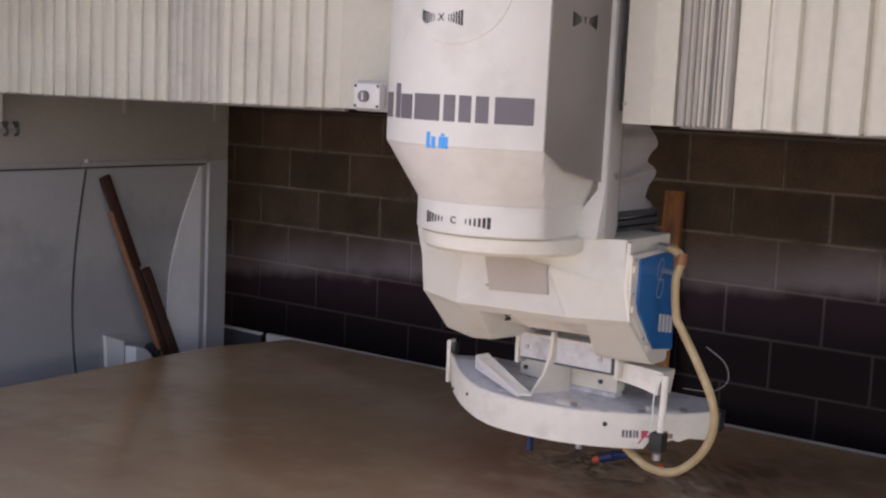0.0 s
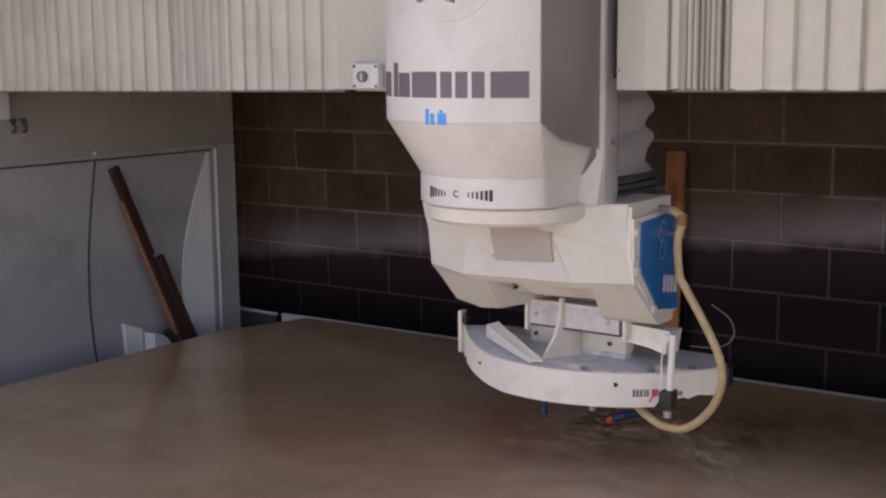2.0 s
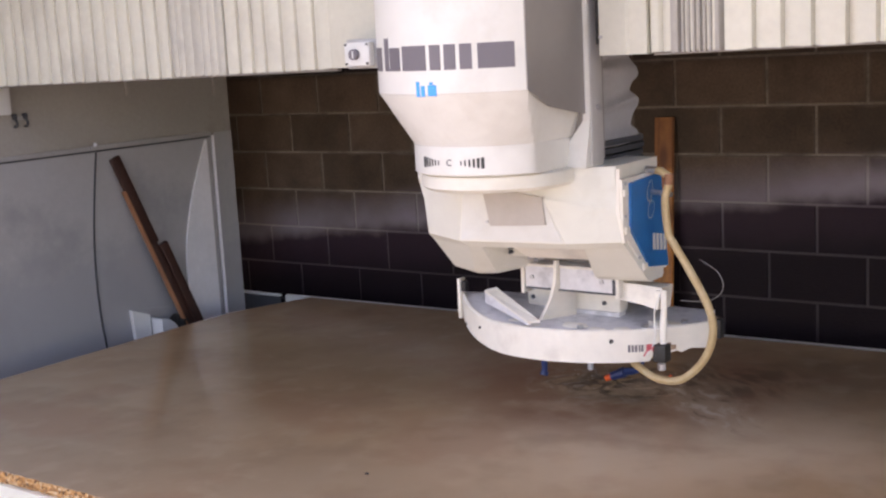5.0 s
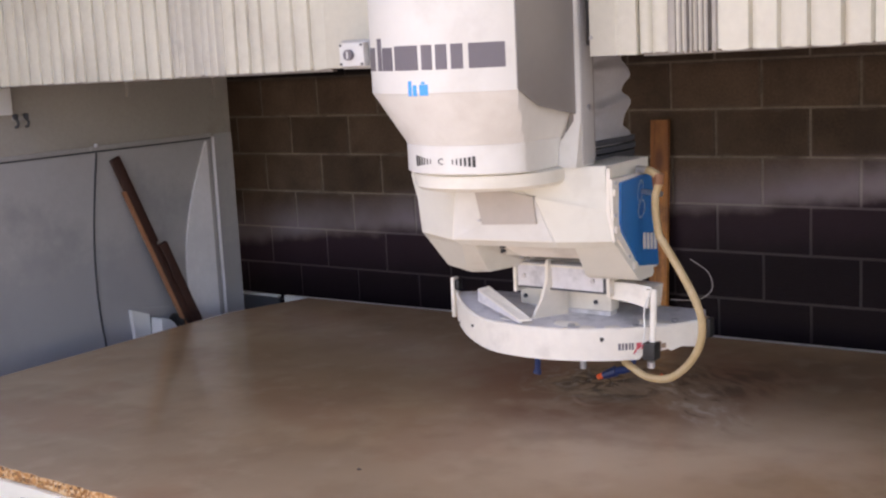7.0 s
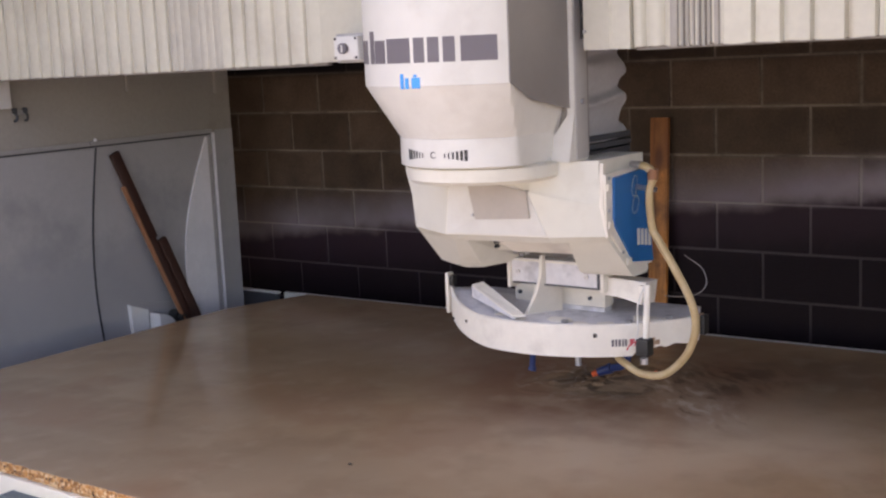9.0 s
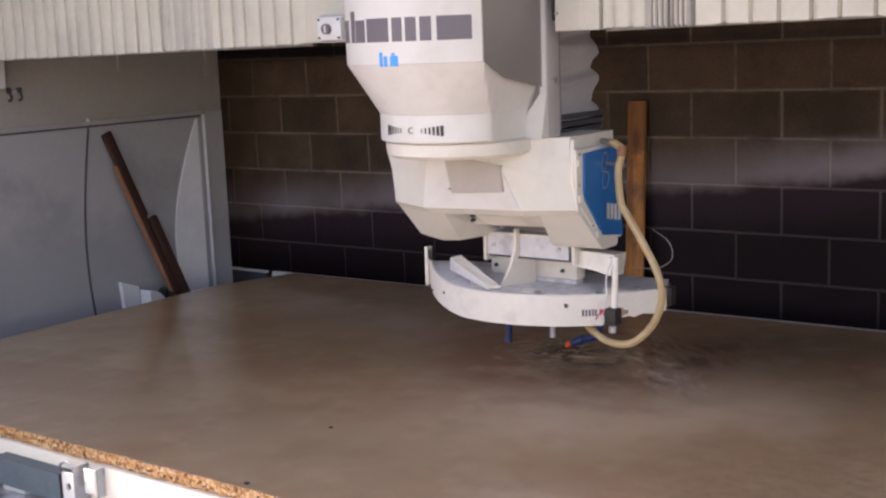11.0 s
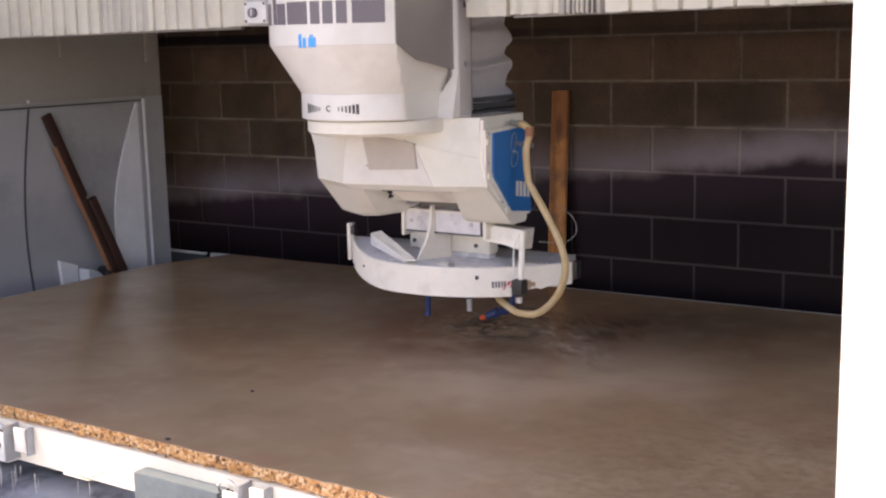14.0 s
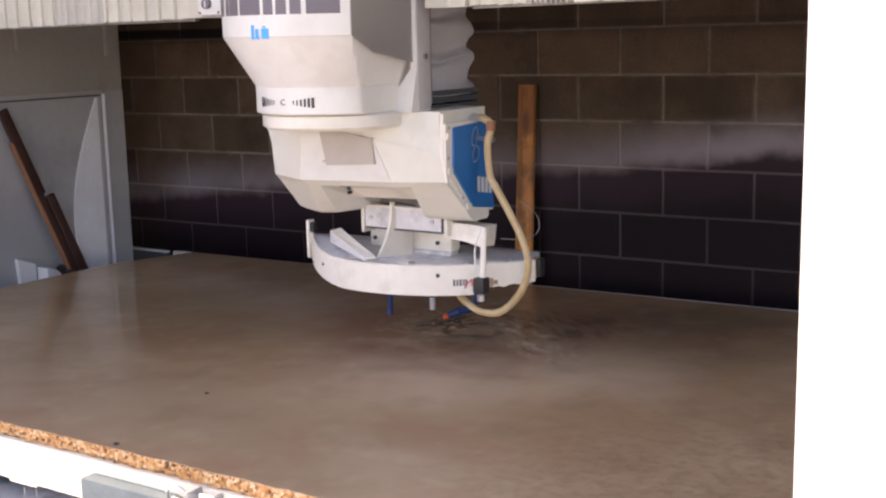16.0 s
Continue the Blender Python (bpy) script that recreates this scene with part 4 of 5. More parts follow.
def pleats(xs, depth, z1=3.2, belly=0.004, ragged=0.002):
    """A pleated curtain along x: broad bellied strips that meet in narrow folds at the places xs."""
    bm = bmesh.new()
    low, high = [], []
    for i in range(len(xs) - 1):
        x, w = xs[i], xs[i + 1] - xs[i]
        for u, dy in ((0.0, depth), (min(0.005, w * 0.2), 0.001), (w * 0.3, -belly * 0.8), (w * 0.65, -belly), (w - min(0.007, w * 0.3), -0.001)):
            drop = random.uniform(-ragged, ragged) + (0.003 if u == 0.0 else 0.0)
            low.append(bm.verts.new((x + u, CY + dy, CZ(x + u) + drop)))
            high.append(bm.verts.new((x + u + random.uniform(-0.002, 0.002), CY + dy, z1)))
    low.append(bm.verts.new((xs[-1], CY + depth, CZ(xs[-1]))))
    high.append(bm.verts.new((xs[-1], CY + depth, z1)))
    for i in range(len(low) - 1):
        bm.faces.new((low[i], low[i + 1], high[i + 1], high[i]))
    r = bmesh.ops.extrude_face_region(bm, geom=bm.faces[:])
    for v in r["geom"]:
        if isinstance(v, bmesh.types.BMVert):
            v.co.y += 0.010
    return bm


random.seed(7)
jitter = lambda xs: [x + (random.uniform(-0.006, 0.006) if 0 < i < len(xs) - 1 else 0) for i, x in enumerate(xs)]
left_cover = thing("bellows_cover", (0, CY, 2.06), "white pleated vinyl bellows with a soiled stretch on the bridge", "bellows", "bellows on the bridge")
right_cover = thing("bellows_cover", (2.64, CY, 2.08), "white pleated vinyl bellows with a gathered grey stretch on the bridge", "bellows", "bellows on the bridge")
part("pleated_strip", pleats(jitter([0.797 - 0.0676 * i for i in range(70)][::-1]), 0.018), VINYL, left_cover, "white vinyl, narrow pleats", smooth=50)
part("soiled_strip", pleats([0.798, 0.830, 0.862, 0.905, 0.950, 0.985, 1.020, 1.056], 0.004, belly=0.002), SOILED_VINYL, left_cover, "soiled grey stretch", smooth=50)
near = pleats(jitter([1.005, 1.08, 1.143, 1.205, 1.27, 1.336, 1.409, 1.479, 1.552]), 0.014)
part("pleated_cover", moved(near, pose(0, 0.006, 0.002)), VINYL, bridge, "white vinyl bellows, wide pleats", smooth=50)
part("end_plate", box((1.553, CY - 0.006, CZ(1.7) + 0.002), (1.89, CY + 0.02, 3.2), 0.003), VINYL, bridge, "flat white end plate")
part("end_plate", loft([[(x, y, CZ(2.55)) for x, y in ((2.494, CY - 0.002), (2.576, CY - 0.010), (2.584, CY - 0.004), (2.634, CY - 0.004), (2.634, CY + 0.03), (2.494, CY + 0.03))],
                        [(x, y, 3.2) for x, y in ((2.494, CY - 0.002), (2.576, CY - 0.010), (2.584, CY - 0.004), (2.634, CY - 0.004), (2.634, CY + 0.03), (2.494, CY + 0.03))]]), VINYL, bridge, "folded white end plate")
# black strip put in for the shaded gap beside the end plate
part("gap_strip", box((2.482, CY + 0.0, CZ(2.5) + 0.03), (2.491, CY + 0.03, 3.2), 0.002), BLACK, bridge, "black strip for the shaded gap beside the end plate")
part("plate_bolt", rod((2.499, CY - 0.008, CZ(2.5) + 0.05), (2.499, CY, CZ(2.5) + 0.05), 0.005, 10), STEEL, bridge)
part("pleated_cover", moved(pleats([2.634, 2.672, 2.725, 2.78, 2.84, 2.90], 0.010), pose(0, 0.008, 0.002)), VINYL, bridge, "white vinyl bellows, opening pleats", smooth=50)
part("gathered_strip", pleats([2.636, 2.668, 2.683, 2.698, 2.713, 2.728, 2.743, 2.757, 2.782], 0.020, belly=0.002), DIRTY_VINYL, right_cover, "gathered grey pleats", smooth=30)
part("pleated_strip", pleats(jitter([2.783 + 0.0775 * i for i in range(74)]), 0.012), VINYL, right_cover, "white vinyl, wide pleats", smooth=50)
for x0, x1 in ((-3.9, 1.55), (2.64, 8.4)):
    part("lower_lip", loft([[(x0, y, CZ(x0) + z) for y, z in ((CY + 0.026, -0.006), (CY + 0.045, -0.006), (CY + 0.045, 0.03), (CY + 0.026, 0.03))],
                            [(x1, y, CZ(x1) + z) for y, z in ((CY + 0.026, -0.006), (CY + 0.045, -0.006), (CY + 0.045, 0.03), (CY + 0.026, 0.03))]]), GREY_PAINT, bridge, "thin grey lower rail")

switch = thing("switch_box", (1.75, -1.97, 2.11), "square white switch box with a round grey knob", "switch box")
LEVELLED[switch.name] = (1.65, -2.0, 1.967)
part("backing", box((1.592, -1.985, 1.922), (1.735, -1.909, 2.012), 0.004), TRIM, switch)
part("cover", box((1.604, -2.012, 1.930), (1.70, -1.986, 2.004), 0.006), PLASTIC, switch)
part("knob", rod((1.646, -2.010, 1.966), (1.646, -2.024, 1.966), 0.0165, 24), INK, switch, "round grey knob")
part("knob_pointer", box((1.6435, -2.0255, 1.955), (1.6490, -2.0238, 1.977), 0.0005), PLASTIC, switch, "white slot across the knob")
for sx in (1.612, 1.692):
    for sz in (1.938, 1.996):
        part("screw", rod((sx, -2.011, sz), (sx, -2.015, sz), 0.004, 10), SEAM, switch)

# ---- saw head ----
AX, AY = 2.10, -1.95
R_BODY, R_DIAL, R_COL = 0.325, 0.235, 0.219
head = thing("stone_saw", (2.19, -1.98, 1.75), "white stone saw head with a grey side panel over the slab", "stone saw")


LEVELLED[head.name] = None
ON_COLUMN, ON_FLANGE, ON_BRACKET, ON_GUARD = (AX, -2.2, 1.85), (2.36, -1.87, 1.78), (2.2, -1.655, 1.2), (2.2, -1.75, 1.1)


def d_plan(r, flat, back, n=56):
    """Round front about the axis, cut flat on the right at x = flat and open towards the bridge."""
    a1 = math.asin(max(-1, min(1, (flat - AX) / r)))
    a0 = -math.pi / 2 - 0.25
    pts = [(AX + r * math.sin(a0 + (a1 - a0) * i / n), AY - r * math.cos(a0 + (a1 - a0) * i / n)) for i in range(n + 1)]
    return pts + [(flat, back), (pts[0][0], back)]


def d_ring(r, flat, back, z):
    return [(x, y, z) for x, y in d_plan(r, flat, back)]


FLAT = 2.338
part("column", loft([d_ring(R_BODY, FLAT, -1.80, 3.1), d_ring(R_BODY, FLAT, -1.80, 1.835)], None), WHITE, head, ref=ON_COLUMN)
def cone_ring(r, z, n=96, flat=FLAT):
    return [(min(flat, AX + r * math.cos(6.28318 * i / n)), min(-1.80, AY + r * math.sin(6.28318 * i / n)), z) for i in range(n)]


part("taper", loft([cone_ring(R_BODY + (R_DIAL - R_BODY) * t, 1.8345 - 0.1495 * t, flat=FLAT - 0.041 * t) for t in [i / 10 for i in range(11)]], None), WHITE, head, smooth=20, ref=ON_COLUMN)
part("dial_ring", loft([[(min(FLAT - 0.041, AX + r * math.cos(6.28318 * i / 96)), AY + r * math.sin(6.28318 * i / 96), z) for i in range(96)] for r, z in ((R_DIAL, 1.6845), (R_DIAL, 1.606), (R_DIAL - 0.006, 1.602))]), WHITE, head, ref=ON_COLUMN)
part("collar", lathe(AX, AY, [(R_COL - 0.01, 1.6015), (R_COL, 1.596), (R_COL, 1.562), (R_COL - 0.012, 1.552)]), CREAM, head, "cream rotating collar", ref=ON_COLUMN)
part("dial_tab", box((AX - R_DIAL - 0.012, AY - 0.02, 1.635), (AX - R_DIAL + 0.01, AY + 0.03, 1.685), 0.003), WHITE, head, ref=ON_COLUMN)
# grey side panel, cut back at its foot
front = AY - math.sqrt(R_BODY ** 2 - (FLAT - AX) ** 2)
side = [(-1.855, 3.1), (front, 3.1), (front, 1.836), (front + 0.10, 1.785), (-1.90, 1.752), (-1.855, 1.745)]
part("side_panel", loft([[(FLAT + 0.0005, y, z) for y, z in side], [(FLAT + 0.004, y, z) for y, z in side]]), GREY_PAINT, head, "grey side panel", ref=ON_COLUMN)
foot_plan = ((2.345, 3.1), (2.367, 3.1), (2.367, 1.622), (2.300, 1.622), (2.300, 1.675), (2.345, 1.752))
part("flange", loft([[(x, -1.872, z) for x, z in foot_plan], [(x, -1.80, z) for x, z in foot_plan]], None, 0.004), WHITE, head, "white upright flange widening at its foot", ref=ON_FLANGE)
# thin grey sheet paints the shade on the white flange's right face
part("flange_side", box((2.3675, -1.868, 1.627), (2.371, -1.803, 3.1), 0.001), SHADED_WHITE, head, "flange side with its shade painted grey", ref=ON_FLANGE)
heel = ((2.299, 1.622), (2.367, 1.622), (2.367, 1.752), (2.345, 1.752), (2.299, 1.680))
part("flange_foot", loft([[(x, -1.8728 - 0.032 * (1.752 - z) / 0.13, z) for x, z in heel], [(x, -1.8725, z) for x, z in heel]], None, 0.003), WHITE, head, "widened foot of the flange", ref=ON_FLANGE)
part("panel_step", box((2.30, -1.862, 1.70), (2.344, -1.80, 3.1), 0.002), GREY_PAINT, head, ref=ON_FLANGE)
part("bolt", rod((2.371, -1.835, 1.79), (2.379, -1.835, 1.79), 0.008, 12), STEEL, head, ref=ON_FLANGE)
part("back_plate", box((2.31, -1.80, 1.64), (2.368, -1.79, 3.1), 0.002), GREY_PAINT, head, "grey back plate", ref=ON_FLANGE)


def on_column(u0, u1, z0, z1, r, depth=0.0012, n=6):
    """A plain bar on the round front: u is the arc length from the front line."""
    ring = lambda rr: [(AX + rr * math.sin(u / r), AY - rr * math.cos(u / r), z) for z, us in ((z0, [u0 + (u1 - u0) * i / n for i in range(n + 1)]), (z1, [u1 + (u0 - u1) * i / n for i in range(n + 1)])) for u in us]
    return loft([ring(r - 0.001), ring(r + depth)])


for u0, u1, z0, z1 in ((-0.268, -0.196, 1.897, 1.962), (-0.174, -0.148, 1.897, 1.986), (-0.143, -0.092, 1.897, 1.960), (-0.082, 0.002, 1.897, 1.963),
                       (0.014, 0.046, 1.897, 1.963), (0.056, 0.088, 1.897, 1.963), (0.099, 0.131, 1.897, 1.963), (0.146, 0.240, 1.897, 1.963)):
    part("trade_mark", on_column(u0, u1, z0, z1, R_BODY), INK, head, "dark grey plain mark", ref=ON_COLUMN)
for u0, u1, z0, z1 in ((-0.034, -0.023, 1.828, 1.868), (-0.018, -0.006, 1.828, 1.857), (0.004, 0.030, 1.829, 1.858), (0.010, 0.020, 1.859, 1.866)):
    part("model_mark", on_column(u0, u1, z0, z1, R_BODY), INK_BLUE, head, "light blue plain mark", ref=ON_COLUMN)


def scale_marks(rise=1.0):
    """Two rows of bars that grow outwards from an axis letter."""
    out = []
    for s in (-1, 1):
        for i in range(6):
            u = s * (0.022 + 0.0072 * i)
            h = (0.008 + 0.0022 * i) * rise
            out.append((u - 0.0009 - 0.00035 * i, u + 0.0009 + 0.00035 * i, h))
    return out


def column_scale(letter, z, r, u_mid=0.0, stretch=1.0, rise=1.0):
    for u0, u1, h in scale_marks(rise):
        part("scale_bar", on_column(u_mid + u0 * stretch, u_mid + u1 * stretch, z - h, z + h, r, 0.001, 1), INK_BLACK, head, ref=ON_COLUMN)
    bm = text_mesh(letter, 0.026)
    a = u_mid / r
    part("axis_letter", moved(bm, pose(AX + (r + 0.0005) * math.sin(a), AY - (r + 0.0005) * math.cos(a), z, 90, 0, math.degrees(a))), INK_BLACK, head, "black axis letter", ref=ON_COLUMN)


column_scale("X", 2.152, R_BODY, -0.005, 1.0, 1.0)
column_scale("C", 1.640, R_DIAL, -0.005, 1.7, 0.8)
for u0, u1, h in scale_marks():
    part("scale_bar", box((2.3415, -2.012 + u0, 2.165 - h), (2.3432, -2.012 + u1, 2.165 + h), 0), INK_BLACK, head, ref=ON_COLUMN)
part("axis_letter", moved(text_mesh("Y", 0.026), pose(2.3425, -2.012, 2.165, 90, 0, 90)), INK_BLACK, head, "black axis letter", ref=ON_COLUMN)

# faint raised round cover on the front of the column
disc = bmesh.new()
rows_ = [[disc.verts.new((AX + rr * math.sin((0.03 + r * math.cos(t)) / R_BODY), AY - rr * math.cos((0.03 + r * math.cos(t)) / R_BODY), 2.235 + r * math.sin(t))) for t in [6.28318 * k / 72 for k in range(72)]] for r, rr in ((0.150, R_BODY - 0.001), (0.146, R_BODY + 0.0022), (0.128, R_BODY + 0.0026))]
for p, q in zip(rows_, rows_[1:]):
    for k in range(72):
        disc.faces.new((p[k], p[(k + 1) % 72], q[(k + 1) % 72], q[k]))
part("round_bead", disc, WHITE, head, "low round bead pressed in the sheet", ref=ON_COLUMN)

# grey fabric bellows behind the column
bm = bmesh.new()
rings = []
for i in range(121):
    z = 2.4 - 0.0062 * i
    r = 0.158 + 0.011 * math.cos(6.28318 * i / 16.5) + 0.003 * math.cos(6.28318 * i / 8.25 + 0.6)
    rings.append([(2.135 + r * math.copysign(abs(math.cos(a)) ** 0.5, math.cos(a)), -1.56 + r * math.copysign(abs(math.sin(a)) ** 0.5, math.sin(a)), z + 0.010 * math.sin(3 * a + 0.26 * i) + 0.005 * math.sin(7 * a)) for a in [6.28318 * k / 48 for k in range(48)]])
part("bellows", loft(rings, bm), FABRIC, head, "creased grey fabric bellows", smooth=60)
for i in range(4):
    part("bellows_ring", prism([(2.150 + (0.176 - 0.004 * (i % 2)) * math.copysign(abs(math.cos(a)) ** 0.4, math.cos(a)), -1.56 + 0.176 * math.copysign(abs(math.sin(a)) ** 0.4, math.sin(a))) for a in [6.28318 * k / 32 for k in range(32)]], 1.607 + 0.022 * i, 1.622 + 0.022 * i), SEAM, head, "dark grey bellows ring")

# ---- tilting housing ----
TIP = [(1.861, -1.905, 1.780), (2.090, -1.990, 1.780), (2.308, -1.985, 1.780), (2.504, -1.857, 1.780)]      # under the collar
BROW = [(1.866, -1.918, 1.745), (2.090, -1.990, 1.722), (2.308, -1.985, 1.718), (2.504, -1.868, 1.765)]
CHEEK = [(1.876, -1.905, 1.672), (2.075, -1.990, 1.700), (2.345, -1.982, 1.700), (2.511, -1.869, 1.655)]
FOLD = [(1.882, -1.900, 1.569), (2.056, -1.985, 1.568), (2.391, -1.955, 1.572), (2.518, -1.861, 1.567)]
SLOT = [(1.890, -1.888, 1.551), (2.075, -1.966, 1.549), (2.386, -1.930, 1.552), (2.521, -1.841, 1.548)]


def shell_ring(front, back=-1.60):
    """The front line of the housing from left to right, closed round the back."""
    z = sum(p[2] for p in front) / len(front)
    return front + [(front[-1][0], back, z), (front[0][0], back, z)]


part("housing", loft([shell_ring(q) for q in (TIP, BROW, CHEEK, FOLD, SLOT)], None, 0.004), CREAM, head, "cream tilting motor housing", smooth=9, ref="floor")
# cool white sheet over the middle facet; sky reflection is in its tone
panel_in = [(2.093, -1.9915, 1.721), (2.305, -1.9868, 1.717), (2.342, -1.9845, 1.699), (2.385, -1.9585, 1.576), (2.062, -1.9872, 1.572), (2.079, -1.9922, 1.699)]
part("front_panel", loft([[(x, y - 0.0010, z) for x, y, z in panel_in], [(x, y + 0.004, z) for x, y, z in panel_in]]), WHITE, head, "cooler white front panel, sky reflection in its tone", smooth=9, ref="floor")
# two legs drawn in below the slot
part("housing_leg", loft([[(1.890, -1.54, 1.5505), (1.890, -1.887, 1.5505), (2.075, -1.965, 1.5485), (2.114, -1.957, 1.5485), (2.150, -1.74, 1.5485), (2.150, -1.54, 1.5485)],
                          [(1.918, -1.54, 1.455), (1.918, -1.822, 1.455), (2.020, -1.862, 1.452), (2.088, -1.850, 1.455), (2.135, -1.70, 1.458), (2.135, -1.54, 1.458)],
                          [(1.930, -1.55, 1.444), (1.930, -1.800, 1.444), (2.020, -1.838, 1.441), (2.080, -1.826, 1.444), (2.125, -1.69, 1.447), (2.125, -1.55, 1.447)]], None, 0.004), CREAM, head, smooth=9, ref="floor")
part("housing_leg", loft([[(2.415, -1.62, 1.5505), (2.415, -1.893, 1.5505), (2.521, -1.840, 1.5475), (2.521, -1.62, 1.5475)],
                          [(2.388, -1.63, 1.447), (2.388, -1.784, 1.447), (2.532, -1.736, 1.440), (2.532, -1.63, 1.440)],
                          [(2.392, -1.64, 1.437), (2.392, -1.765, 1.437), (2.532, -1.716, 1.430), (2.532, -1.64, 1.430)]], None, 0.004), CREAM, head, smooth=9, ref="floor")
# recessed slot: dark web, an inner flap hung on two hinges, a small motor end and its bolts
part("slot_web", box((2.12, -1.66, 1.43), (2.40, -1.60, 1.548), 0.003), GREY_PAINT, head, "grey web inside the slot", ref="floor")
part("slot_flap", loft([[(2.175, -1.905, 1.5475), (2.408, -1.880, 1.5475), (2.408, -1.868, 1.5475), (2.175, -1.893, 1.5475)],
                        [(2.205, -1.845, 1.503), (2.398, -1.815, 1.503), (2.398, -1.805, 1.503), (2.205, -1.835, 1.503)]], None, 0.002), GUARD, head, "pale inner flap of the slot", smooth=9, ref="floor")
# dark strip painted where the slot recess lies in shade
part("slot_shade", loft([[(2.150, -1.912, 1.549), (2.412, -1.885, 1.549), (2.412, -1.880, 1.549), (2.150, -1.907, 1.549)],
                        [(2.152, -1.905, 1.540), (2.410, -1.880, 1.546), (2.410, -1.876, 1.546), (2.152, -1.900, 1.540)]]), SEAM, head, "dark strip for the shaded slot recess", ref="floor")
part("motor_end", rod((2.12, -1.80, 1.520), (2.180, -1.775, 1.512), 0.026, 20, r2=0.020), CREAM, head, "rounded motor end", ref="floor")
for x, y, z in ((2.135, -1.845, 1.528), (2.150, -1.842, 1.538), (2.128, -1.835, 1.512)):
    part("bolt", rod((x, y, z), (x + 0.003, y + 0.03, z), 0.006, 10), SEAM, head, ref="floor")
for x, z in ((2.165, 1.492), (2.185, 1.486), (2.205, 1.494)):
    part("hose_nut", rod((x, -1.79, z), (x + 0.012, -1.785, z - 0.003), 0.006, 8), STEEL, head, ref="floor")
part("edge_strip", loft([[(2.5215, -1.864, 1.566), (2.5285, -1.864, 1.566), (2.5285, -1.848, 1.566), (2.5215, -1.848, 1.566)],
                         [(2.5075, -1.872, 1.655), (2.5185, -1.872, 1.655), (2.5185, -1.855, 1.655), (2.5075, -1.855, 1.655)],
                         [(2.5055, -1.862, 1.772), (2.5165, -1.862, 1.772), (2.5165, -1.846, 1.772), (2.5055, -1.846, 1.772)]]), GUARD, head, "thin pale edge of the cover", ref="floor")
wm = [Vector((2.150, -1.994, 1.735)), Vector((2.343, -1.986, 1.705)), Vector((2.344, -1.975, 1.627)), Vector((2.169, -1.985, 1.618))]
part("window_plate", loft([[tuple(v + Vector((0, -0.007, 0))) for v in wm], [tuple(v + Vector((0, 0.02, 0))) for v in wm]]), PLATE, head, "taupe square plate", ref="floor")
for v in (wm[2], wm[3]):
    part("plate_rivet", rod(v + Vector((-0.01, -0.009, 0.012)), v + Vector((-0.01, 0.0, 0.012)), 0.004, 8), STEEL, head, ref="floor")
pale = ((-1.866, 1.742), (-1.632, 1.747), (-1.596, 1.452), (-1.728, 1.455), (-1.866, 1.598))
part("panel_backing", loft([[(2.5165, y, z) for y, z in pale], [(2.526, y, z) for y, z in pale]], None, 0.004), GUARD, head, "pale rim round the blue cover", ref="floor")
deep = ((-1.829, 1.730), (-1.637, 1.739), (-1.600, 1.458), (-1.720, 1.475), (-1.833, 1.600))
blue = part("blue_panel", loft([[(2.5265, y, z) for y, z in deep], [(2.534, y, z) for y, z in deep]], None, 0.003), BLUE, head, "blue side cover with pale printed marks", ref="floor")
for cy, cz, ry, rz, w in ((-1.713, 1.694, 0.017, 0.030, 0.0026), (-1.708, 1.640, 0.020, 0.026, 0.0026)):
    bm = bmesh.new()
    turn = [6.28318 * k / 24 for k in range(24)]
    a = [bm.verts.new((2.5348, cy + ry * math.cos(t) + 0.25 * rz * math.sin(t), cz + rz * math.sin(t))) for t in turn]
    b = [bm.verts.new((2.5348, cy + (ry - w) * math.cos(t) + 0.25 * rz * math.sin(t), cz + (rz - w) * math.sin(t))) for t in turn]
    for i in range(24):
        bm.faces.new((a[i], a[(i + 1) % 24], b[(i + 1) % 24], b[i]))
    part("logo_ring", bm, WHITE, blue, "white printed loop", ref="floor")
for i in range(4):
    part("logo_bar", box((2.5335, -1.700 + 0.023 * i, 1.520 - 0.004 * i), (2.535, -1.685 + 0.023 * i, 1.568 - 0.004 * i), 0), WHITE, blue, ref="floor")
for y, z in ((-1.852, 1.705), (-1.848, 1.600), (-1.745, 1.480)):
    part("panel_clip", box((2.5265, y - 0.012, z - 0.010), (2.533, y + 0.012, z + 0.010), 0.003), GUARD, head, ref="floor")
for y, z in ((-1.85, 1.73), (-1.855, 1.64), (-1.775, 1.51)):
    part("panel_screw", rod((2.526, y, z), (2.530, y, z), 0.005, 8), STEEL, head, ref="floor")

# ---- bracket and blade guard ----
part("bracket_plate", box((2.035, -1.655, 1.234), (2.335, -1.55, 1.312), 0.004), GUARD_TOP, head, "grey metal bracket plate", ref=ON_BRACKET)
part("plate_lip", box((2.037, -1.6585, 1.303), (2.333, -1.6555, 1.311), 0.001), GUARD, head, "pale upper lip of the bracket plate", ref=ON_BRACKET)
part("plate_seam", box((2.040, -1.6585, 1.230), (2.337, -1.6555, 1.2355), 0.001), SEAM, head, "dark joint under the bracket plate", ref=ON_BRACKET)
# dark strip stands for the shaded gap towards the sleeve
part("plate_seam", box((2.3355, -1.657, 1.230), (2.3475, -1.60, 1.306), 0.001), SEAM, head, ref=ON_BRACKET)
part("bracket_rim", box((2.025, -1.665, 1.215), (2.036, -1.60, 1.318), 0.003), GUARD, head, ref=ON_BRACKET)
part("bracket_rim", box((2.348, -1.662, 1.222), (2.360, -1.60, 1.312), 0.003), GUARD, head, ref=ON_BRACKET)
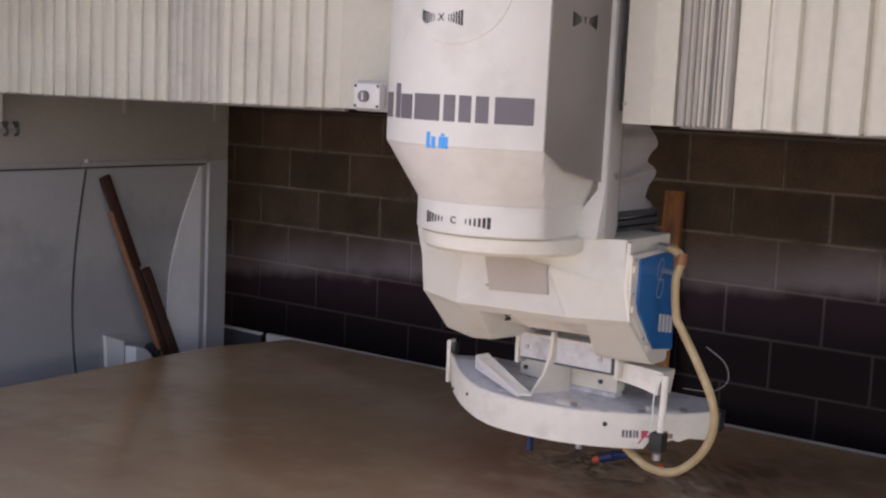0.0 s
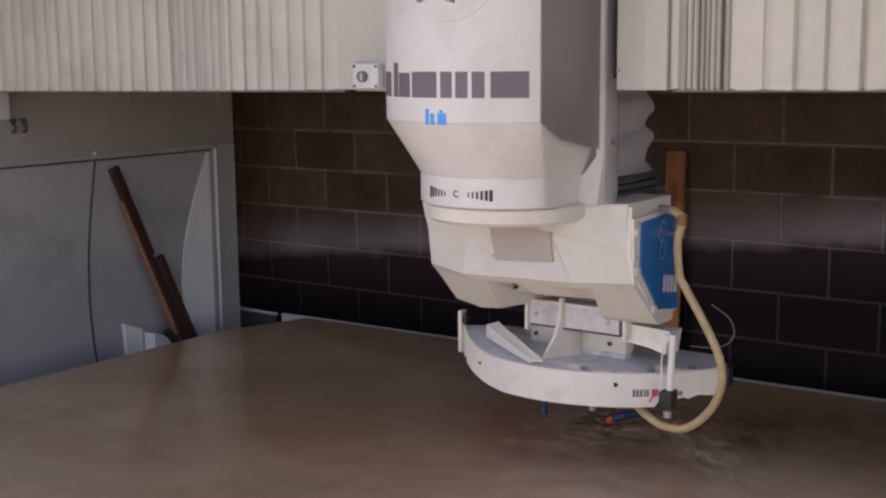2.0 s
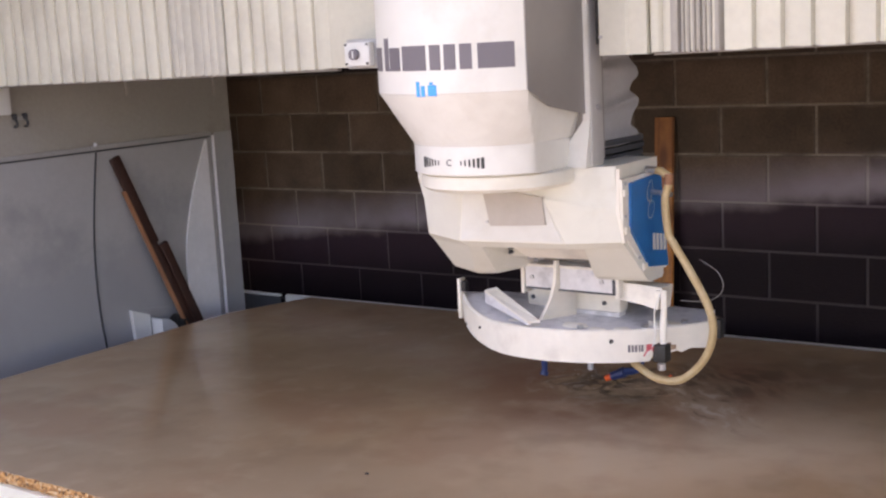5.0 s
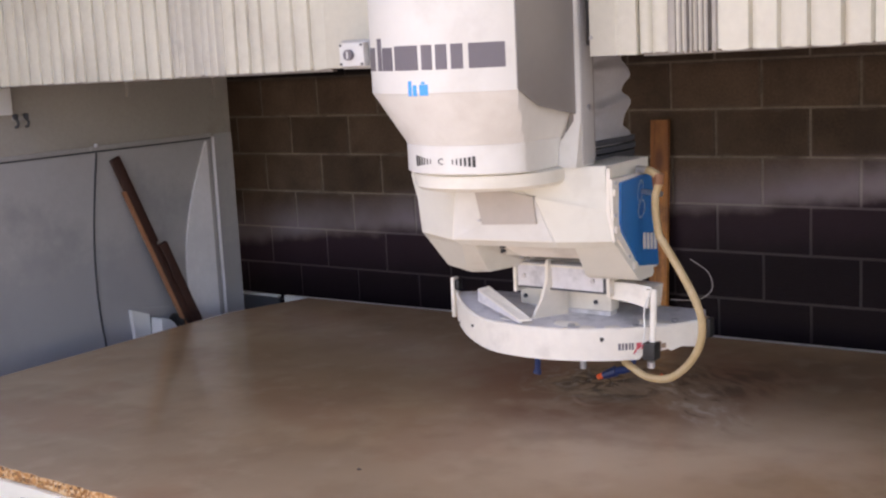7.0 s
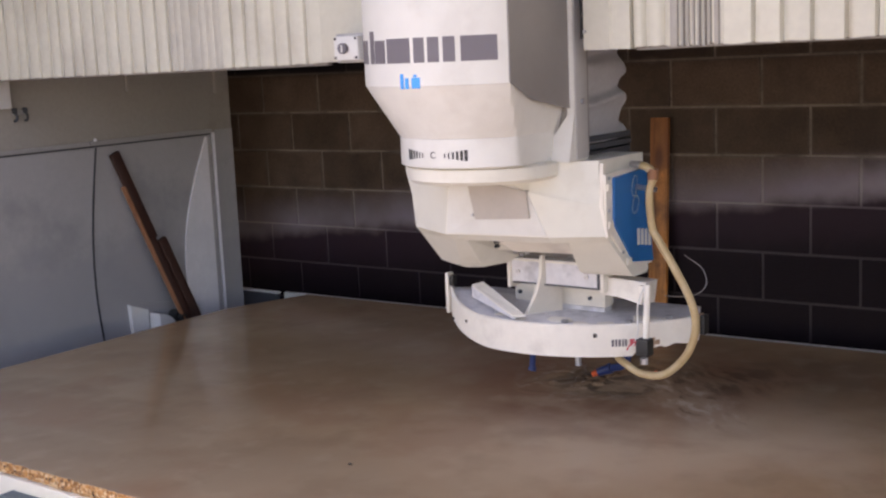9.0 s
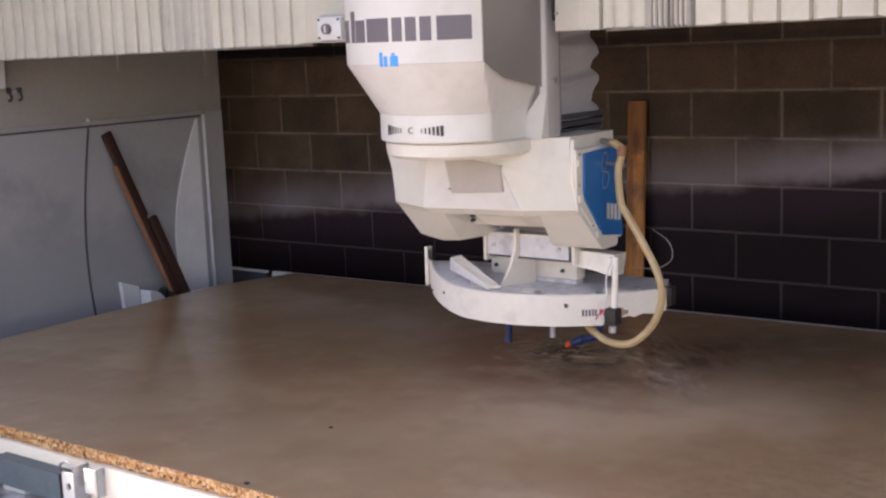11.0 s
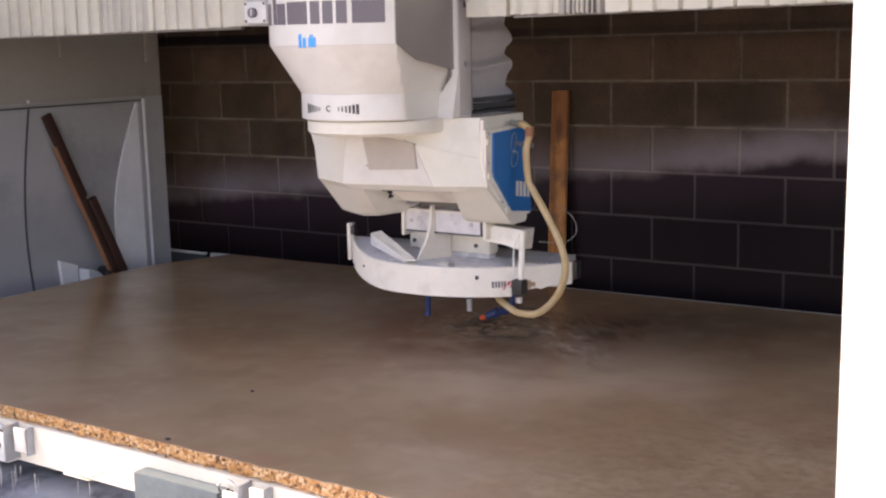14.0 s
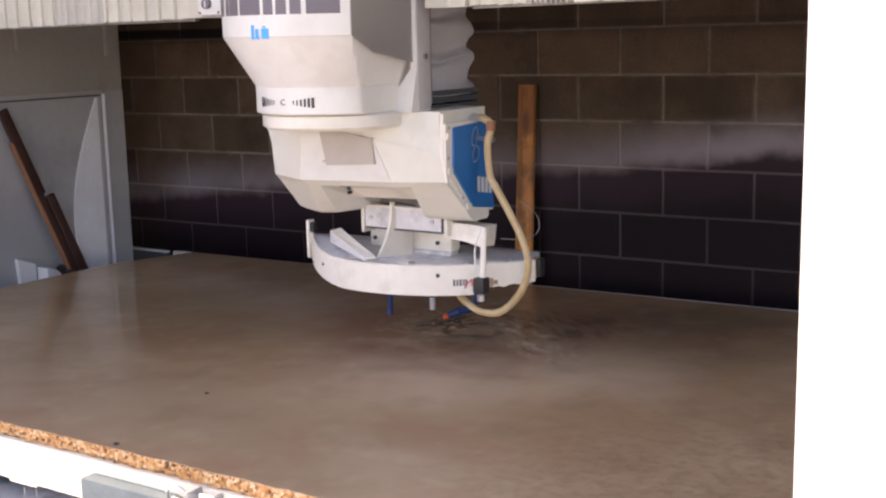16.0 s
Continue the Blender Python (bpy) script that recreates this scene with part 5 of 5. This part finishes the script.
part("bracket_block", box((1.972, -1.548, 1.146), (2.303, -1.490, 1.216), 0.012), GUARD, head, ref=ON_BRACKET)
for hx in (1.996, 2.250):
    part("bolt", rod((hx, -1.553, 1.176), (hx, -1.545, 1.176), 0.007, 10), SEAM, head, ref=ON_BRACKET)
for hx in (2.06, 2.30):
    part("bolt", rod((hx, -1.66, 1.268), (hx, -1.65, 1.268), 0.007, 10), STEEL, head, ref=ON_BRACKET)
part("bracket_base", box((1.980, -1.540, 1.127), (2.295, -1.495, 1.1455), 0.002), GUARD_TOP, head, ref=ON_BRACKET)
fin_edge = ((2.148, -1.655, 1.328), (2.148, -1.672, 1.328), (2.146, -1.676, 1.265), (2.130, -1.680, 1.205), (2.085, -1.668, 1.131), (2.148, -1.560, 1.131), (2.148, -1.560, 1.226), (2.148, -1.655, 1.234))
part("fin", loft([list(fin_edge), [(x + 0.010, y, z) for x, y, z in fin_edge]]), GUARD, head, "white stiffening fin", ref=ON_BRACKET)
part("motor_block", box((2.05, -1.60, 1.22), (2.32, -1.40, 1.36), 0.01), GREY_PAINT, head, ref=ON_BRACKET)

GX, GY, GR = 2.128, -1.29, 0.480
A0, A1 = radians(216), radians(338.0)


def rim_at(a, r=GR):
    return (GX + r * math.cos(a), GY + r * math.sin(a))


sweep = [A0 + (A1 - A0) * i / 60 for i in range(61)]
arc_pts = [rim_at(a) for a in sweep]
top_of = lambda i: 1.126 + 0.046 * max(0.0, 1 - i / 16) ** 1.3      # the rim climbs towards its end tab
deck = bmesh.new()
for z_off in (0.0, -0.010):
    hub = deck.verts.new((2.15, -1.45, 1.126 + z_off))
    edge_ = [deck.verts.new((x, y, top_of(i) + z_off - 0.004)) for i, (x, y) in enumerate(arc_pts)] + [deck.verts.new((2.52, -1.34, 1.126 + z_off)), deck.verts.new((1.80, -1.40, 1.140 + z_off))]
    for p, q in zip(edge_, edge_[1:] + edge_[:1]):
        deck.faces.new((hub, p, q))
part("blade_guard", deck, GUARD_TOP, head, "white rounded blade guard stained with slurry", ref=ON_GUARD)
foot_of = lambda i: 1.030 + 0.062 * max(0.0, 1 - i / 20) ** 1.5 + (0.022 + 0.012 * noise.noise((i * 0.9, 3.1, 0)) if i > 47 else 0.0)
rim_bm = bmesh.new()
rim_rows = [[rim_bm.verts.new((*rim_at(a, r), z)) for r, z in ((GR, foot_of(i)), (GR, top_of(i)), (GR - 0.004, top_of(i) + 0.004), (GR - 0.010, top_of(i) + 0.004), (GR - 0.010, foot_of(i)))] for i, a in enumerate(sweep)]
for p, q in zip(rim_rows, rim_rows[1:]):
    for k in range(5):
        rim_bm.faces.new((p[k], p[(k + 1) % 5], q[(k + 1) % 5], q[k]))
rim_bm.faces.new(rim_rows[0][::-1])
rim_bm.faces.new(rim_rows[-1])
part("guard_rim", rim_bm, GUARD, head, "white rim of the guard", ref=ON_GUARD)
part("end_tab", box((1.742, -1.604, 1.085), (1.754, -1.572, 1.222), 0.003), GUARD, head, "white upright end tab", ref=ON_GUARD)
part("end_seal", box((1.7545, -1.60, 1.178), (1.772, -1.578, 1.214), 0.005), BLACK, head, "black rubber seal", ref=ON_GUARD)
rust = material("rusty_paint", (0.38, 0.25, 0.17), 0.75, var=0.3, scale=20, fine=90, bump=0.2, stain=(0.55, 0.48, 0.40), stain_amount=0.6, stain_scale=18)
for a0, a1, z0, z1 in ((317.2, 319.6, 1.054, 1.082), (319.7, 321.4, 1.060, 1.074)):
    pts = [rim_at(radians(a), GR + 0.0012) for a in (a0, (a0 + a1) / 2, a1)] + [rim_at(radians(a), GR - 0.002) for a in (a1, (a0 + a1) / 2, a0)]
    part("rust_patch", prism(pts, z0, z1), rust, head, "rusty worn patch", ref=ON_GUARD)
random.seed(77)
for bx, by, br in ((2.22, -1.675, 0.030), (2.30, -1.69, 0.018), (2.37, -1.66, 0.020), (2.45, -1.56, 0.034), (2.02, -1.69, 0.016), (1.90, -1.54, 0.020), (2.10, -1.72, 0.014)):
    bm = bmesh.new()
    bmesh.ops.create_icosphere(bm, subdivisions=3, radius=br)
    for v in bm.verts:
        k = 1 + 0.45 * noise.noise(v.co * 40 + Vector((bx * 9, by * 9, 0)))
        v.co = Vector((bx + v.co.x * 1.5 * k, by + v.co.y * k, 1.1255 + v.co.z * 0.16 * k))
    part("slurry_lump", bm, GUARD, head, "dried pale slurry", smooth=60, ref=ON_GUARD)
# sloping angle bar on the guard
bar = [Vector((1.862, -1.622, 1.190)), Vector((1.897, -1.607, 1.200)), Vector((2.128, -1.727, 1.136)), Vector((2.095, -1.745, 1.134))]
part("angle_bar", loft([[tuple(v) for v in bar], [tuple(v + Vector((0, 0, 0.006))) for v in bar]]), GUARD, head, ref=ON_GUARD)
part("angle_bar", loft([[tuple(v) for v in (bar[0], bar[3], bar[3] - Vector((0, 0, 0.006)), bar[0] - Vector((0, 0, 0.036)))],
                        [tuple(v + Vector((0.004, 0.008, 0))) for v in (bar[0], bar[3], bar[3] - Vector((0, 0, 0.006)), bar[0] - Vector((0, 0, 0.036)))]]), GUARD_TOP, head, ref=ON_GUARD)
for bx, by in ((1.93, -1.55), (1.98, -1.66), (2.25, -1.70), (2.42, -1.62), (2.50, -1.52), (1.86, -1.53)):
    part("bolt", rod((bx, by, 1.125), (bx, by, 1.133), 0.011, 8), STEEL, head, ref=ON_GUARD)
for hx, hz, hr in ((2.356, 1.097, 0.007), (1.90, 1.095, 0.005), (1.80, 1.08, 0.005)):
    hy = GY - math.sqrt(GR * GR - (hx - GX) ** 2)
    part("hole", rod((hx, hy - 0.002, hz), (hx, hy + 0.006, hz), hr, 10), INK_BLACK, head, ref=ON_GUARD)
# plain marks of a sticker on the rim
for i, (a, w, mat) in enumerate(((radians(304.6), 0.007, INK), (radians(305.8), 0.006, INK), (radians(307.0), 0.007, INK), (radians(308.2), 0.005, INK), (radians(309.2), 0.006, INK), (radians(311.9), 0.022, INK_RED))):
    da = w / GR / 2
    pts = [rim_at(a - da, GR + 0.001), rim_at(a + da, GR + 0.001), rim_at(a + da, GR - 0.002), rim_at(a - da, GR - 0.002)]
    part("sticker_mark", prism(pts, 1.062, 1.083), mat, head, ref=ON_GUARD)
# hose clamp rod, sleeve and block
part("sleeve", loft([[(2.408, -1.700, 1.418), (2.408, -1.706, 1.368), (2.408, -1.64, 1.355), (2.408, -1.64, 1.414)],
                     [(2.500, -1.708, 1.416), (2.500, -1.716, 1.360), (2.500, -1.64, 1.350), (2.500, -1.64, 1.413)],
                     [(2.566, -1.716, 1.413), (2.556, -1.726, 1.350), (2.556, -1.64, 1.342), (2.566, -1.64, 1.411)]], None, 0.003), GUARD, head, "white folded sheet sleeve", smooth=9, ref="floor")
part("sleeve_arm", box((2.42, -1.638, 1.352), (2.535, -1.59, 1.385), 0.006), GREY_PAINT, head, ref="floor")
part("clamp_head", box((2.556, -1.742, 1.388), (2.592, -1.728, 1.410), 0.004), GUARD, head, "bent top of the clamp rod", ref="floor")
part("clamp_rod", rod((2.522, -1.700, 1.262), (2.522, -1.715, 1.105), 0.0095), GUARD, head)
part("clamp_block", box((2.502, -1.735, 1.056), (2.540, -1.695, 1.106), 0.004), BLACK, head, "black clamp block")
part("clamp_screw", rod((2.522, -1.718, 1.050), (2.522, -1.718, 1.032), 0.012, 8), STEEL, head)
part("wire", tube([(2.515, -1.70, 1.262), (2.498, -1.715, 1.20), (2.503, -1.725, 1.13), (2.492, -1.735, 1.085), (2.470, -1.74, 1.068)], 0.0022, 6, 6), WHITE, head)
part("wire", tube([(2.505, -1.735, 1.10), (2.490, -1.745, 1.09), (2.478, -1.742, 1.072)], 0.0022, 6, 6), INK_RED, head)
part("wire", tube([(2.545, -1.64, 1.225), (2.61, -1.60, 1.222), (2.645, -1.58, 1.252), (2.630, -1.57, 1.300), (2.57, -1.56, 1.335)], 0.0013, 6, 8), GREY_PAINT, head)
part("end_block", box((2.558, -1.475, 1.064), (2.572, -1.43, 1.130), 0.004), rust, head, "rust-stained end block", ref=ON_GUARD)
part("end_pad", box((2.5725, -1.465, 1.068), (2.588, -1.43, 1.128), 0.005), BLACK, head, "black rubber pad", ref=ON_GUARD)
# drive, spindle and blade below the guard
part("spindle", rod((2.12, -1.36, 1.10), (2.12, -1.36, 1.28), 0.05, 24), STEEL, head, ref="floor")
part("tool_shank", rod((2.128, -1.36, 1.030), (2.128, -1.36, 1.078), 0.011, 16), STEEL, head, "short bright tool end", ref="floor")
part("tool_collar", rod((2.12, -1.36, 1.078), (2.12, -1.36, 1.10), 0.024, 20), BLACK, head, ref="floor")
part("nozzle_post", rod((1.984, -1.42, 1.022), (1.988, -1.42, 1.20), 0.0105, 10), BLUE_DARK, head, "dark blue nozzle post", ref="floor")
part("post_tip", rod((1.983, -1.425, 1.008), (1.984, -1.42, 1.022), 0.014, 10), BLUE_DARK, head, ref="floor")
part("nozzle", rod((2.238, -1.42, 1.034), (2.282, -1.413, 1.052), 0.013, 12, r2=0.018), BLUE_DARK, head, "dark blue water nozzle", ref="floor")
part("nozzle_tip", rod((2.218, -1.425, 1.026), (2.2375, -1.42, 1.0338), 0.009, 12, r2=0.012), ORANGE, head, "orange nozzle tip", ref="floor")
part("nozzle_arm", tube([(2.282, -1.413, 1.052), (2.330, -1.40, 1.075), (2.35, -1.39, 1.20)], 0.013, 8, 4), BLUE_DARK, head, ref="floor")
part("nozzle_tip", rod((2.455, -1.46, 1.062), (2.468, -1.455, 1.074), 0.005, 10), ORANGE, head, ref="floor")

# hose
hose_pts = [(2.545, -1.70, 1.752), (2.577, -1.72, 1.749), (2.599, -1.72, 1.727), (2.584, -1.72, 1.672), (2.592, -1.72, 1.577), (2.612, -1.72, 1.540), (2.661, -1.72, 1.462), (2.711, -1.72, 1.368),
            (2.722, -1.72, 1.292), (2.693, -1.72, 1.214), (2.624, -1.72, 1.150), (2.551, -1.72, 1.143), (2.494, -1.71, 1.163), (2.462, -1.70, 1.178)]
part("hose", tube(hose_pts, 0.0115), HOSE, head, "tan rubber water hose", ref="floor")
part("hose_fitting", rod((2.52, -1.70, 1.755), (2.575, -1.715, 1.752), 0.010, 10), STEEL, head, "steel hose fitting", ref="floor")
part("hose_fitting", rod((2.598, -1.72, 1.745), (2.596, -1.72, 1.715), 0.0145, 12), BROWN_EDGE, head, ref="floor")
part("hose_fitting", rod((2.53, -1.70, 1.690), (2.60, -1.71, 1.685), 0.008, 10), STEEL, head, ref="floor")
part("hose_end", rod((2.462, -1.70, 1.178), (2.436, -1.69, 1.192), 0.008, 10), STEEL, head, ref="floor")

# ---- water round the tool ----
TOOL = (2.08, -1.19)


def ripple(r, width, height, seed, wobble):
    """An uneven low crest of water round the tool, open here and there."""
    random.seed(seed)
    n = 200
    ph = [random.uniform(0, 6.28) for _ in range(4)]
    bm = bmesh.new()
    rows = []
    for i in range(n):
        t = 6.28318 * i / n
        rr = r * (1 + wobble * math.sin(3 * t + ph[0]) + wobble * 0.7 * math.sin(5 * t + ph[1]) + 0.15 * wobble * math.sin(9 * t + ph[2]))
        h = height * max(-0.2, -0.15 + 0.6 * math.sin(2 * t + ph[3]) + 0.5 * math.sin(5 * t + ph[1]) + 0.2 * math.sin(11 * t + ph[0]))
        rows.append([bm.verts.new(((rr + d * width) * math.cos(t), (rr + d * width) * math.sin(t), z)) for d, z in ((-1, -0.0015), (-0.45, h * 0.55), (0, h), (0.45, h * 0.55), (1, -0.0015))])
    for i in range(n):
        for k in range(4):
            bm.faces.new((rows[i][k], rows[i][k + 1], rows[(i + 1) % n][k + 1], rows[(i + 1) % n][k]))
    return bm


ripples = []
for i, (r, w, h, wob) in enumerate(((0.06, 0.022, 0.008, 0.20), (0.10, 0.022, 0.007, 0.24), (0.15, 0.026, 0.005, 0.26), (0.21, 0.028, 0.003, 0.28))):
    ob = part("water_ripple", ripple(r, w, h, 40 + i, wob), SLAB, None, "", 60)
    tagged(ob, "low swirling crest of muddy water round the milling tool", "water ripple", "ripples round the tool")
    ripples.append((ob, 9 + 5 * i, (55, -42, 38, -30)[i]))


def spray(seed, n, r0, r1, h):
    random.seed(seed)
    bm = bmesh.new()
    for i in range(n):
        t, q = random.uniform(0, 6.283), random.random()
        r = r0 + (r1 - r0) * q
        z = h * (1 - q) * random.random()
        p = Vector((r * math.cos(t), r * math.sin(t), z + 0.004))
        if random.random() < 0.12:
            d = Vector((math.cos(t), math.sin(t), random.uniform(0.2, 1.6))).normalized() * random.uniform(0.006, 0.03)
            rod(p, p + d, random.uniform(0.0008, 0.0018), 5, bm, 0.0004)
        else:
            g = bmesh.ops.create_icosphere(bm, subdivisions=1, radius=random.uniform(0.0006, 0.0013))
            for v in g["verts"]:
                v.co += p
    return bm


sprays = []
for i, (n, r0, r1, h) in enumerate(((16, 0.015, 0.06, 0.03), (18, 0.05, 0.16, 0.008))):
    ob = part("water_spray", spray(60 + i, n, r0, r1, h), WATER, None, "", 60)
    tagged(ob, "fine splashing droplets thrown up by the milling tool", "water spray", kind="stuff")
    sprays.append((ob, (95, -70)[i]))
# ---- blocks of the wall ----
block_mesh = {}


def block(x0, x1, z0, z1, mat):
    key = (round(x1 - x0, 3), mat.name)
    if key not in block_mesh:
        w, h = x1 - x0 - 0.012, z1 - z0 - 0.010
        block_mesh[key] = mesh_of("block", box((-w / 2, -0.006, -h / 2), (w / 2, 0.03, h / 2), 0.003), mat)
    ob = new("block", block_mesh[key])
    ob.location = ((x0 + x1) / 2, 0.006, (z0 + z1) / 2)
    ob.parent = wall_north
    return ob


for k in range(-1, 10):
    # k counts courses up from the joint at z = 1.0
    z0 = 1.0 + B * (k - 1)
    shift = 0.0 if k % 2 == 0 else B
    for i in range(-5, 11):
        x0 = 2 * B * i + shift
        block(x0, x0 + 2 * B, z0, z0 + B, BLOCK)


# the courses run a little out of level
lean = pose(2.2, 0, 1.2) @ pose(0, 0, 0, 0, -0.39, 0) @ pose(-2.2, 0, -1.2)
wall_north.matrix_world = lean


def motions():
    """The water turns with the tool, every crest at its own pace, and rocks a little as it runs."""
    ticks = [0.5 * k for k in range(33)]
    for ob, start, pace in ripples:
        walk(ob, [(t, pose(TOOL[0] + 0.006 * math.sin(2.1 * t + start), TOOL[1] + 0.006 * math.cos(1.7 * t + start), TOP + 0.0005, 0, 0, start + pace * t)) for t in ticks])
    for ob, pace in sprays:
        walk(ob, [(t, pose(TOOL[0], TOOL[1], TOP + 0.012 * math.sin(5.3 * t), 0, 0, pace * t)) for t in ticks])
    # the bellows fold up on one side of the head and open on the other
    walk(left_cover, [(t, pose(0.0048 * t, CY, 2.06)) for t in ticks[::4]])
    walk(right_cover, [(t, pose(2.64 + 0.0118 * t, CY, 2.08)) for t in ticks[::4]])


motions()
